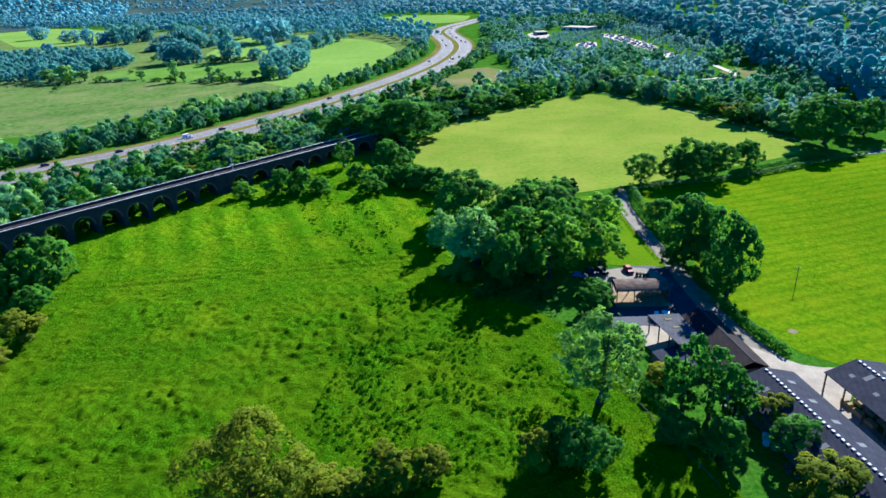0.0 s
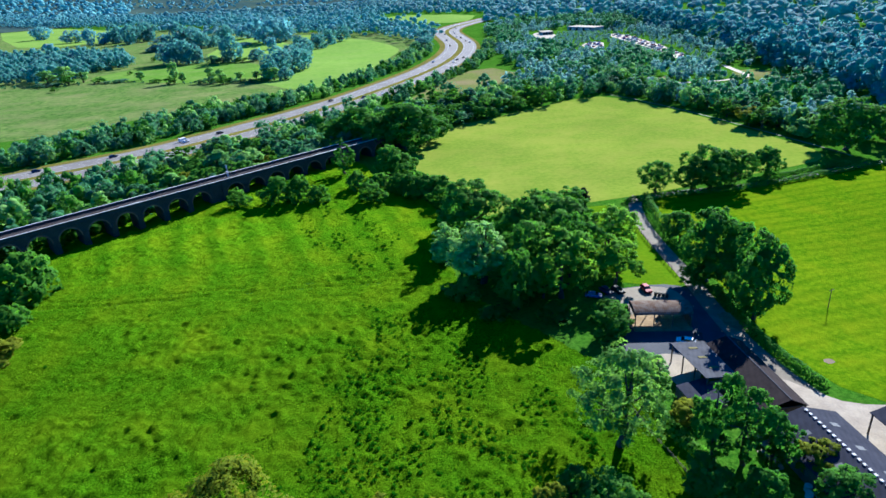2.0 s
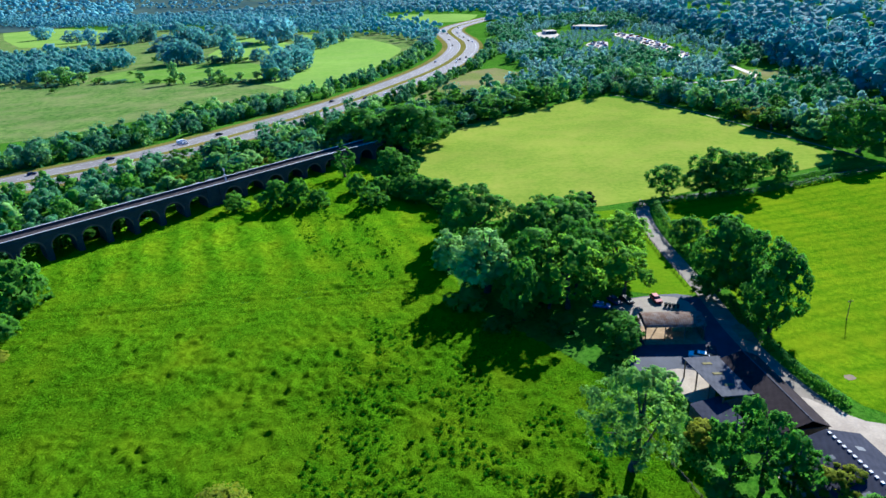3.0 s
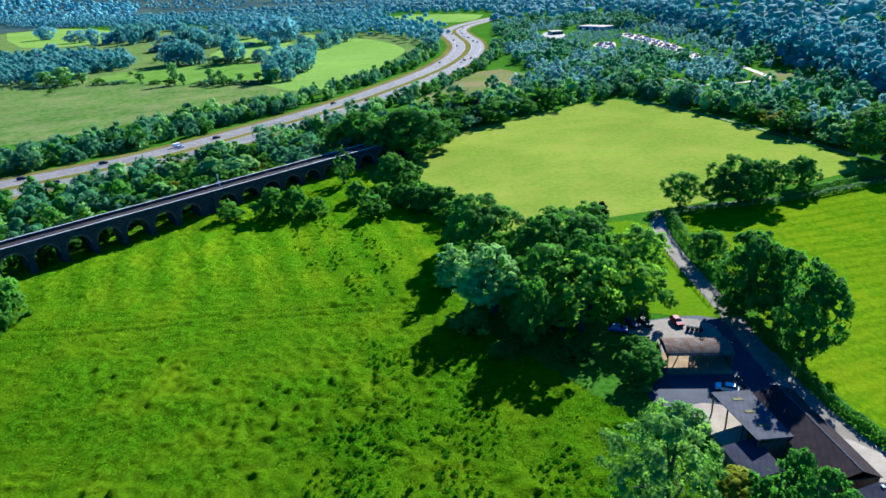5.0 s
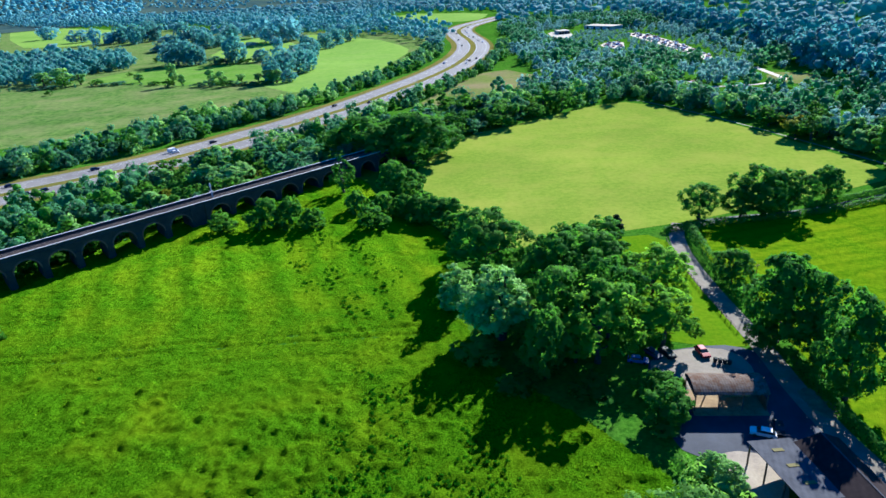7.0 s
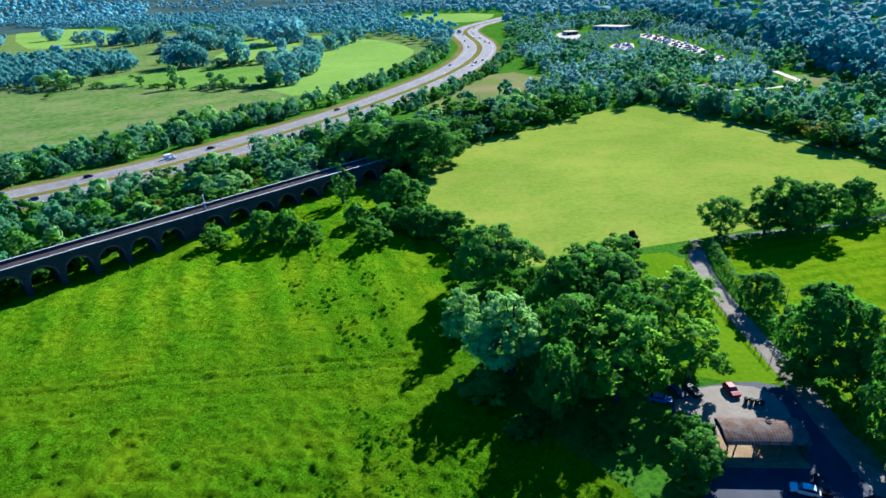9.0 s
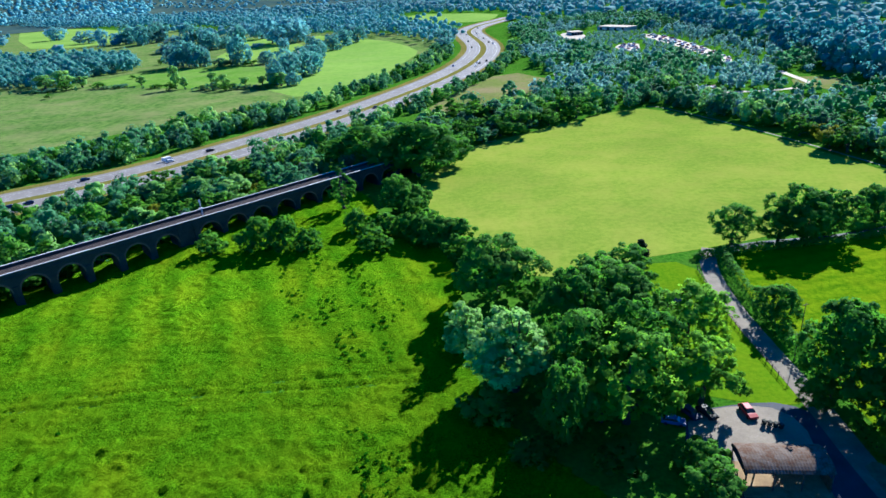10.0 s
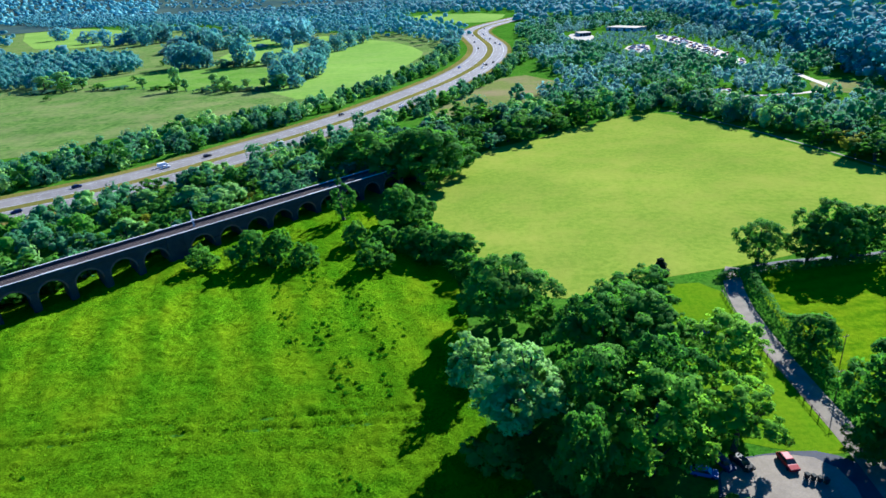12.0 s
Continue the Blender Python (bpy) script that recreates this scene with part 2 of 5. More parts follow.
    "strawfloor": surface("straw_strewn_floor", (0.2, 0.13, 0.065), (0.33, 0.23, 0.12), 0.5, 0.95, 0, 0.02, 6),
    "slate": surface("roof_slate", (0.0434, 0.0496, 0.062), (0.0806, 0.0868, 0.105), 1.5, 0.5, 0, 0.02, 6),
    "glass": plain("dark_glass", (0.02, 0.025, 0.03), 0.06),
    "rubber": plain("tyre_rubber", (0.02, 0.02, 0.02), 0.9),
    "plastic": plain("dark_plastic", (0.02, 0.024, 0.022), 0.9),
    "industrial": surface("pale_cladding", (0.31, 0.322, 0.341), (0.434, 0.434, 0.434), 0.2, 0.6, 0, 0, 1),
}


# ---- building helpers ----
def smooth(a, b, v):
    t = min(1.0, max(0.0, (v - a) / (b - a)))
    return t * t * (3 - 2 * t)


RAIL_A, RAIL_B = Vector((-226.75, 129.45)), Vector((-40.0, 327.5))     # axis of the railway viaduct


def dip(x, y):
    """How far the ground sinks towards the foot of the viaduct; numbers or arrays."""
    d = (RAIL_B - RAIL_A).normalized()
    across = (x - RAIL_A.x) * d.y - (y - RAIL_A.y) * d.x
    along = (x - RAIL_A.x) * d.x + (y - RAIL_A.y) * d.y

    def ease(a, b, v):
        t = np.clip((v - a) / (b - a), 0, 1)
        return t * t * (3 - 2 * t)
    return 2.8 * ease(24, 9, across) * ease(-40, -22, across) * (1 - ease(132, 190, along))


def gz(x, y):
    """Height of the ground: flat valley, wooded rise to the east, hills at the horizon."""
    r = math.hypot(x, y)
    hill = 3 * smooth(235, 360, x) * smooth(260, 420, y)
    far = 190 * smooth(2500, 4300, r) * (0.75 + 0.25 * math.sin(math.atan2(x, y) * 9 + 1))
    return hill * (1 - smooth(1100, 1600, r)) + far - float(dip(x, y))


def mesh_obj(name, V, F, mat, parent=None, label="", flat=True):
    me = bpy.data.meshes.new(name)
    me.from_pydata([tuple(v) for v in V], [], [tuple(f) for f in F])
    me.materials.append(M[mat])
    if not flat:
        me.polygons.foreach_set("use_smooth", [True] * len(me.polygons))
    ob = new(name, me)
    if parent:
        ob.parent = parent
    if label:
        ob["label"] = label
    return ob


def mesh_np(name, V, F, mat, parent=None, label="", normals=None):
    me = bpy.data.meshes.new(name)
    nf, k = F.shape
    me.vertices.add(len(V))
    me.vertices.foreach_set("co", V.astype(np.float32).ravel())
    me.loops.add(nf * k)
    me.loops.foreach_set("vertex_index", F.astype(np.int32).ravel())
    me.polygons.add(nf)
    me.polygons.foreach_set("loop_start", np.arange(0, nf * k, k, dtype=np.int32))
    me.update(calc_edges=True)
    if normals is not None:                               # crowns shade as rounded masses
        at = me.attributes.new("custom_normal", "FLOAT_VECTOR", "POINT")
        at.data.foreach_set("vector", normals.astype(np.float32).ravel())
    me.materials.append(M[mat])
    ob = new(name, me)
    if parent:
        ob.parent = parent
    if label:
        ob["label"] = label
    return ob


def part(name, bm, mat, parent, label=""):
    me = bpy.data.meshes.new(name)
    bmesh.ops.recalc_face_normals(bm, faces=bm.faces)
    bm.to_mesh(me)
    bm.free()
    me.materials.append(M[mat] if isinstance(mat, str) else mat)
    ob = new(name, me)
    ob.parent = parent
    if label:
        ob["label"] = label
    return ob


def empty(name, m, label, category, group="", kind=""):
    e = new(name)
    e.matrix_basis = m
    return tagged(e, label, category, group, kind)


def add_box(bm, cx, cy, cz, sx, sy, sz, bevel=0.0, rot=None):
    """A box by its centre and size; rot: a matrix for its turn about that centre."""
    m = Matrix.Translation((cx, cy, cz)) @ (rot or Matrix()) @ Matrix.Diagonal((sx, sy, sz, 1))
    r = bmesh.ops.create_cube(bm, size=1, matrix=m)
    if bevel:
        es = list({e for v in r["verts"] for e in v.link_edges})
        bmesh.ops.bevel(bm, geom=es, offset=bevel, segments=1, affect="EDGES")
    return bm


def box(cx, cy, cz, sx, sy, sz, bevel=0.0, rot=None):
    return add_box(bmesh.new(), cx, cy, cz, sx, sy, sz, bevel, rot)


def tube(bm, a, b, ra, rb, sides=6):
    a, b = Vector(a), Vector(b)
    d = b - a
    q = d.to_track_quat("Z", "Y").to_matrix()
    ring = []
    for p, r in ((a, ra), (b, rb)):
        ring.append([bm.verts.new(p + q @ Vector((r * math.cos(i * 2 * math.pi / sides), r * math.sin(i * 2 * math.pi / sides), 0))) for i in range(sides)])
    for i in range(sides):
        j = (i + 1) % sides
        bm.faces.new((ring[0][i], ring[0][j], ring[1][j], ring[1][i]))
    bm.faces.new(ring[1])
    bm.faces.new(ring[0][::-1])
    return bm


def chaikin(pts, times=3, closed=False):
    pts = [Vector(p) for p in pts]
    for _ in range(times):
        out = [] if closed else [pts[0]]
        for i in range(len(pts) if closed else len(pts) - 1):
            a, b = pts[i], pts[(i + 1) % len(pts)]
            out += [a * 0.75 + b * 0.25, a * 0.25 + b * 0.75]
        pts = out if closed else out + [pts[-1]]
    return pts


def offset_line(pts, d):
    """The line shifted by d metres to its right."""
    out = []
    for i, p in enumerate(pts):
        t = (pts[min(i + 1, len(pts) - 1)] - pts[max(i - 1, 0)]).normalized()
        out.append(p + Vector((t.y, -t.x)) * d)
    return out


def ribbon(name, pts, d0, d1, z, mat, label, thick=0.0, kind="structure", category="road", parent=None):
    a, b = offset_line(pts, d0), offset_line(pts, d1)
    V = [(p.x, p.y, z) for p in a] + [(p.x, p.y, z) for p in b]
    n = len(pts)
    F = [(i, n + i, n + i + 1, i + 1) for i in range(n - 1)]
    if thick:
        V += [(x, y, zz - thick) for x, y, zz in V]
        F += [(i + 1, i + 1 + 2 * n, i + 2 * n, i) for i in range(n - 1)]
        F += [(n + i, 3 * n + i, 3 * n + i + 1, n + i + 1) for i in range(n - 1)]
    ob = mesh_obj(name, V, [f[::-1] for f in F], mat, parent)
    return ob if parent else tagged(ob, label, category, "", kind)


def patch(name, pts, z, mat, label, rounds=2, jitter=0.0, category="field", kind="structure"):
    """A level piece of ground bounded by a softened outline."""
    rng = random.Random(name)
    line = chaikin(pts, rounds, True)
    V = [(p.x + rng.uniform(-jitter, jitter), p.y + rng.uniform(-jitter, jitter), z) for p in line]
    ob = mesh_obj(name, V, [range(len(V))], mat)
    if ob.data.polygons[0].normal.z < 0:
        ob.data.flip_normals()
    return tagged(ob, label, category, "", kind)


def value_noise(X, Y, size, seed):
    """Smooth random field from 0 to 1 with bumps about `size` metres wide."""
    g = np.random.default_rng(seed).random((256, 256))
    u, v = X / size + 1000, Y / size + 1000
    i, j = np.floor(u).astype(int), np.floor(v).astype(int)
    f, h = u - i, v - j
    f, h = f * f * (3 - 2 * f), h * h * (3 - 2 * h)
    i, j = i % 255, j % 255
    return (g[i, j] * (1 - f) + g[i + 1, j] * f) * (1 - h) + (g[i, j + 1] * (1 - f) + g[i + 1, j + 1] * f) * h


def inside(x, y, poly):
    c = False
    for i in range(len(poly)):
        (x0, y0), (x1, y1) = poly[i - 1], poly[i]
        if (y0 > y) != (y1 > y) and x < (x1 - x0) * (y - y0) / (y1 - y0) + x0:
            c = not c
    return c


def scatter(poly, step, rng, holes=()):
    xs, ys = [p[0] for p in poly], [p[1] for p in poly]
    out, y = [], min(ys)
    while y < max(ys):
        x = min(xs)
        while x < max(xs):
            px, py = x + rng.uniform(-0.45, 0.45) * step, y + rng.uniform(-0.45, 0.45) * step
            if inside(px, py, poly) and not any(inside(px, py, h) for h in holes):
                out.append((px, py))
            x += step
        y += step
    return out


# ---- trees ----
def cards(rng, C, N, S):
    """Leaf sprays: one three-cornered face at each place C, facing N, of size S."""
    n = len(C)
    R = rng.normal(size=(n, 3))
    T = np.cross(N, R)
    T /= np.linalg.norm(T, axis=1)[:, None] + 1e-9
    U = np.cross(N, T)
    k = rng.uniform(0.45, 0.8, (n, 3)) * S[:, None]
    V = np.stack([C + T * k[:, :1], C - T * k[:, 1:2] * 0.5 + U * k[:, 1:2] * 0.87, C - T * k[:, 2:] * 0.5 - U * k[:, 2:] * 0.87], 1)
    return V.reshape(-1, 3), np.arange(n * 3).reshape(-1, 3)


def crown_cloud(rng, h, w, base, lobes, count, size, droop=0.0, shape="round", jitter=0.4, ragged=-1.3, soft=0.78, shell=0.0, fat=1.0, clumps=0):
    """Places, facings and sizes of the sprays of a crown: swelling lobes, each a cluster of smaller clumps of leaves."""
    zc, rz, rx = (base + h) / 2, (h - base) / 2, w / 2
    k = np.arange(lobes) + rng.uniform(0, 1, lobes)
    z = np.clip(1 - 2 * k / lobes, -1, 1)
    a = k * 2.39996 + rng.uniform(-0.5, 0.5, lobes)
    q = np.sqrt(1 - z * z)
    q = np.where(z < 0, np.maximum(q, 0.8 - 0.45 * z * z), q)
    reach = rng.uniform(0.42, 0.95, lobes)
    L = np.stack([np.cos(a) * q * reach * rx, np.sin(a) * q * reach * rx, zc + z * rng.uniform(0.5, 0.8, lobes) * rz], 1)
    R = rng.uniform(0.2, 0.46, lobes) * min(rx, rz * 1.15) * fat
    t = (L[:, 2] - base) / (h - base)
    if shape == "cone":
        L[:, :2] *= (1.05 - t)[:, None] * 1.1
        R *= 1.1 - 0.8 * t
    if shape == "tear":
        L[:, :2] *= (1.15 - 0.8 * t)[:, None]
        R *= 1.1 - 0.5 * t
    want = int(count * 1.8)
    pick = rng.choice(lobes, want, p=R ** 2 / (R ** 2).sum())
    D = rng.normal(size=(want, 3))
    D[:, 2] += 0.15
    D /= np.linalg.norm(D, axis=1)[:, None]
    if clumps:
        m = lobes * clumps
        pl = rng.choice(lobes, m, p=R ** 2 / (R ** 2).sum())
        E = rng.normal(size=(m, 3))
        E[:, 2] += 0.3
        E /= np.linalg.norm(E, axis=1)[:, None]
        Q = L[pl] + E * (R[pl] * rng.uniform(0.72, 1.12, m))[:, None]
        r = R[pl] * rng.uniform(0.2, 0.42, m)
        pc = rng.choice(m, want, p=r ** 2 / (r ** 2).sum())
        pick = pl[pc]
        D[:, 2] += 0.2
        D /= np.linalg.norm(D, axis=1)[:, None]
        C = Q[pc] + D * (r[pc] * rng.uniform(0.6, 1.15, want))[:, None] * np.array([1, 1, 0.75])
        inner = rng.random(want) < 0.1                     # sparse leaves on the limbs inside
        C[inner] = L[pick[inner]] + D[inner] * (R[pick[inner]] * rng.uniform(0.76, 0.9, inner.sum()))[:, None]
        D = 0.75 * D + 0.55 * E[pc]
        D /= np.linalg.norm(D, axis=1)[:, None]
    else:
        C = L[pick] + D * (R[pick] * np.where(rng.random(want) < 0.82, rng.uniform(0.75 + 0.2 * shell, 1.08 - 0.05 * shell, want), rng.uniform(1.0, 1.38 - 0.3 * shell, want)))[:, None]
    keep = np.ones(want, bool)
    for i in range(lobes):
        keep &= np.linalg.norm(C - L[i], axis=1) > 0.74 * R[i]
    keep &= C[:, 2] > 0.15
    K, ph = rng.normal(size=(5, 3)) * 7.0 / w, rng.uniform(0, 6.28, 5)
    keep &= np.sin(C @ K.T + ph).sum(1) > ragged          # gaps in the foliage
    C, D, pick = C[keep][:count], D[keep][:count], pick[keep][:count]
    C[:, 2] -= droop * rng.random(len(C)) * R[pick]
    N = D + rng.normal(size=C.shape) * jitter
    N /= np.linalg.norm(N, axis=1)[:, None]
    H = (C - np.array([0, 0, base + 0.35 * (h - base)])) / np.array([rx, rx, rz])
    G = soft * D + (1 - soft) * N + (0.25 if clumps else 0.45) * H / (np.linalg.norm(H, axis=1)[:, None] + 1e-6)
    G /= np.linalg.norm(G, axis=1)[:, None]
    return C, N, size * rng.uniform(0.6, 1.35, len(C)), L, np.repeat(G, 3, 0)


def make_tree(seed, h, w, base, lobes, count, size, leafmat, label, category="tree", trunk=0.03, droop=0.0, shape="round", name="tree", ragged=-1.3, fat=1.0, clumps=0):
    """A tree > trunk with limbs, crown of leaf sprays; stands at the origin until copied."""
    rng = np.random.default_rng(seed)
    C, N, S, L, G = crown_cloud(rng, h, w, base, lobes, count, size, droop=droop, shape=shape, ragged=ragged, fat=fat, clumps=clumps)
    t = empty(name, Matrix(), label, category)
    bm = bmesh.new()
    r = h * trunk
    fork = Vector((rng.normal() * 0.03 * h, rng.normal() * 0.03 * h, max(base, 0.08 * h) * 1.25))
    tube(bm, (0, 0, -0.4), fork, r * 1.25, r * 0.8, 8)
    lead = Vector((fork.x * 1.5, fork.y * 1.5, h * 0.8))
    tube(bm, fork, lead, r * 0.75, r * 0.2, 6)
    for p in L[:: max(1, lobes // 7)]:
        a = fork.lerp(lead, rng.uniform(0, 0.6))
        mid = a.lerp(Vector(p), 0.5) + Vector((0, 0, -0.03 * h))
        tube(bm, a, mid, r * 0.42, r * 0.25, 5)
        tube(bm, mid, p, r * 0.25, r * 0.08, 5)
    part("trunk", bm, "bark", t)
    V, F = cards(rng, C, N, S)
    mesh_np("crown", V, F, leafmat, t, normals=G)
    return t


def plant(protos, x, y, h, w, rng, label="", group="", category=""):
    """A copy of one of the trees, scaled to height h and crown width w."""
    p, ph, pw = rng.choice(protos)
    q = 1.12 * w / pw
    h = 0.93 * h
    m = Matrix.Translation((x, y, gz(x, y))) @ Matrix.Rotation(rng.uniform(0, 6.28), 4, "Z") @ Matrix.Diagonal((q * rng.uniform(0.94, 1.06), q, h / ph, 1))
    return tagged(copy_thing(p, m), label, category, group)


# ---- ground ----
def build_ground():
    def axis(lo, hi, n, near):
        s = np.linspace(-1, 1, n)
        v = np.sinh(s * 4.2) / math.sinh(4.2)
        return np.where(v < 0, -v * lo, v * hi) + near
    X, Y = axis(-4600, 4600, 170, 60), axis(-900, 4700, 190, 250)
    V = [(x, y, gz(x, y) - 0.5 * float(dip(x, y))) for y in Y for x in X]
    nx = len(X)
    F = [(j * nx + i, j * nx + i + 1, (j + 1) * nx + i + 1, (j + 1) * nx + i) for j in range(len(Y) - 1) for i in range(nx - 1)]
    return tagged(mesh_obj("ground", V, F, "ground", flat=False), "rough green grassland across a wide valley floor", "ground", "", "structure")


build_ground()
MEADOW = [tuple(p) for p in chaikin([(-176, 214), (-150, 180), (-128, 150), (-118, 60), (-90, -40), (60, -40), (48, 60), (38, 95), (33, 118), (20, 135), (6, 150), (-6, 165), (-10, 200), (-16, 238), (-42, 264), (-54, 300), (-72, 298), (-91, 287), (-136, 245)], 2, True)]


def build_meadow():
    """Tussocky turf: an uneven sheet with furrows at the far end and worn tracks across."""
    step = 0.56
    X, Y = np.meshgrid(np.arange(-176, 60, step), np.arange(50, 306, step))
    rng = np.random.default_rng(12)
    X = X + rng.uniform(-0.18, 0.18, X.shape)
    Y = Y + rng.uniform(-0.18, 0.18, Y.shape)
    lush = value_noise(X, Y, 17, 2)
    mound = value_noise(X, Y, 1.35, 1) ** 2
    Z = (0.3 + 0.6 * lush) * np.where(Y < 158 + 0.1 * X, 1.25, 0.85) * mound + 0.36 * value_noise(X, Y, 1.0, 3) + 0.3 * value_noise(X, Y, 5, 4)
    wob = 7 * value_noise(X, Y, 34, 5)
    U = X * 0.913 + Y * 0.407 + wob
    strength = np.clip((Y - 176) / 14, 0, 1) * np.clip((Y + 1.3 * X - 60) / 30 + 1.6, 0.25, 1)
    Z += strength * 0.34 * (np.sin(U * 2 * math.pi / 12) * 0.5 + 0.5)
    line = 160.2 + (X + 116) * 0.11 + 1.2 * value_noise(X, Y, 18, 6)
    for off, deep in ((0, 0.42), (3.4, 0.34), (-6.5, 0.22)):
        Z -= deep * np.exp(-((Y - line - off) / 0.7) ** 2) * (X < -16)
    edge = -16.5 + 2.5 * value_noise(Y, X, 14, 7)
    Z -= 0.3 * np.exp(-((X - edge) / 0.7) ** 2) * (Y < 168)
    Z -= dip(X, Y)
    nx = X.shape[1]
    keep = np.array([inside(x, y, MEADOW) for x, y in zip(X.ravel(), Y.ravel())]).reshape(X.shape)
    full = keep[:-1, :-1] & keep[1:, :-1] & keep[:-1, 1:] & keep[1:, 1:]
    j, i = np.nonzero(full)
    k = j * nx + i
    F = np.stack([k, k + 1, k + nx + 1, k + nx], 1)
    used, inv = np.unique(F, return_inverse=True)
    V = np.stack([X.ravel(), Y.ravel(), Z.ravel() + 0.03], 1)[used]
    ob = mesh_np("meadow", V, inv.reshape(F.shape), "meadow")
    ob.data.polygons.foreach_set("use_smooth", [True] * len(ob.data.polygons))
    tagged(ob, "lush uneven green meadow with darker rush tufts", "field", "", "structure")


build_meadow()
patch("grazed_field", [(-36, 286), (-29, 330), (-22, 358), (29, 400), (62, 430), (89, 436), (121, 371), (149, 292), (147, 272), (124, 262), (75, 242), (51, 234), (36, 229), (5, 216), (-12, 240)], 0.03, "pale", "smooth pale yellow-green grazed field inside hedges", 1, 0.6)
patch("pasture", [(68, 236), (103, 239), (131, 251), (167, 264), (230, 275), (260, 120), (180, 40), (90, 60), (88, 108), (74, 113), (66, 130), (64, 165), (61, 200), (62, 228)], 0.02, "pasture", "sunlit yellow-green pasture beside the lane", 1, 0.5)
patch("lawn", [(36, 226), (52, 228), (53, 205), (54, 185), (56, 165), (54, 163), (45, 164), (36, 167), (28, 195)], 0.03, "lawn", "mown green lawn between house trees and lane", 1)
patch("fallow_field", [(-48, 455), (-38, 500), (6, 612), (44, 545), (14, 466), (-20, 436)], 0.05, "rough", "brownish fallow field below the motorway", 1, 1)
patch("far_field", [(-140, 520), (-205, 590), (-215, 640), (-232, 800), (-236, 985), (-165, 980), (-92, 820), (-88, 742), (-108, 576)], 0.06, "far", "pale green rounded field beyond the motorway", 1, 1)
patch("marsh_field", [(-480, 610), (-224, 572), (-190, 530), (-215, 480), (-265, 420), (-330, 380), (-460, 420)], 0.05, "marsh", "olive green rough marsh pasture beyond the motorway", 1, 2)
patch("valley_grass", [(-1700, 700), (-620, 560), (-480, 400), (-300, 360), (-180, 500), (-130, 520), (-100, 580), (-80, 740), (-60, 850), (-60, 1000), (-420, 1250), (-900, 1640), (-1700, 2100)], 0.025, "marsh", "olive green rough pasture across the valley", 1, 2)
patch("strip_field", [(-414, 669), (-396, 747), (-318, 756), (-247, 750), (-197, 604), (-259, 603), (-348, 635)], 0.06, "strip", "green strip field edged with hedge trees", 1, 2)
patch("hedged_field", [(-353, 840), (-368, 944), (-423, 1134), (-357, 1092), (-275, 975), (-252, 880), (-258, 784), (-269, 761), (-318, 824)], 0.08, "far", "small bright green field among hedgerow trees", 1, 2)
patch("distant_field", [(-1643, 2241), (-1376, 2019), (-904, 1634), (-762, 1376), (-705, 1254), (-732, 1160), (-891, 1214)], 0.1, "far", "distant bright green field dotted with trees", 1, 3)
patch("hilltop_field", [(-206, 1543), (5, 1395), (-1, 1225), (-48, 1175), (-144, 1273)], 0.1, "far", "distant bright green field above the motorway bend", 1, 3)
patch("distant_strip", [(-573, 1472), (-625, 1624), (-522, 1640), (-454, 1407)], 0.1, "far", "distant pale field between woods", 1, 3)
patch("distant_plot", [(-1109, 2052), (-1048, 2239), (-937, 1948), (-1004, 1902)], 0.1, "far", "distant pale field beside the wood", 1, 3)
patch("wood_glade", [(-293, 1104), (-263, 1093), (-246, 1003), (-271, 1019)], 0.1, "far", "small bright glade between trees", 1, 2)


def build_backdrop():
    """The far land towards the skyline, with haze put into its colour."""
    A = [math.radians(a) for a in np.linspace(-75, 75, 90)]
    R = [2250 + 2400 * (k / 22) for k in range(23)]
    V = [(r * math.sin(a), r * math.cos(a), gz(r * math.sin(a), r * math.cos(a)) + 1.0) for r in R for a in A]
    n = len(A)
    F = [(j * n + i, (j + 1) * n + i, (j + 1) * n + i + 1, j * n + i + 1) for j in range(len(R) - 1) for i in range(n - 1)]
    tagged(mesh_obj("backdrop", V, [f[::-1] for f in F], "hazed_land", flat=False), "hills far off on the skyline, coloured blue-green for haze", "hills", "", "structure")


build_backdrop()

# ---- motorway ----
MEDIAN = chaikin([(-420, 130), (-290, 238), (-212, 304), (-177, 331), (-146, 373), (-101, 445), (-76, 503), (-43, 590), (-24, 670), (-15, 754), (-17, 830), (-31, 920), (-42, 1000), (-38, 1064), (-20, 1130), (30, 1250)], 3)
ribbon("road_far", MEDIAN, -18.5, -3.2, 0.1, "motorway", "pale grey motorway carriageway with three lanes")
ribbon("road_near", MEDIAN, 3.2, 18.5, 0.1, "motorway", "pale grey motorway carriageway with three lanes")
ribbon("verge_median", MEDIAN, -3.2, 3.2, 0.12, "verge", "strip of dry yellowish grass between carriageways", category="verge")
ribbon("verge_far", MEDIAN, -25, -18.5, 0.08, "verge", "dry grass verge along the motorway", category="verge")
ribbon("verge_near", MEDIAN, 18.5, 23, 0.08, "verge", "dry grass verge along the motorway", category="verge")


def lane_marks():
    V, F = [], []
    for off in (-14.6, -11, -7.2, 7.2, 11, 14.6, -3.9, 3.9):
        solid = abs(off) in (14.6, 3.9)
        line = offset_line(MEDIAN, off)
        dist = 0.0
        for a, b in zip(line, line[1:]):
            t = (b - a).normalized()
            s = 0.0
            seg = (b - a).length
            step = seg if solid else 9.0
            while s < seg - 0.5:
                e = min(s + (seg if solid else 3.0), seg)
                p, q = a + t * s, a + t * e
                r = Vector((t.y, -t.x)) * (0.14 if solid else 0.11)
                k = len(V)
                V += [(v.x, v.y, 0.106) for v in (p + r, q + r, q - r, p - r)]
                F.append((k, k + 1, k + 2, k + 3))
                s += step
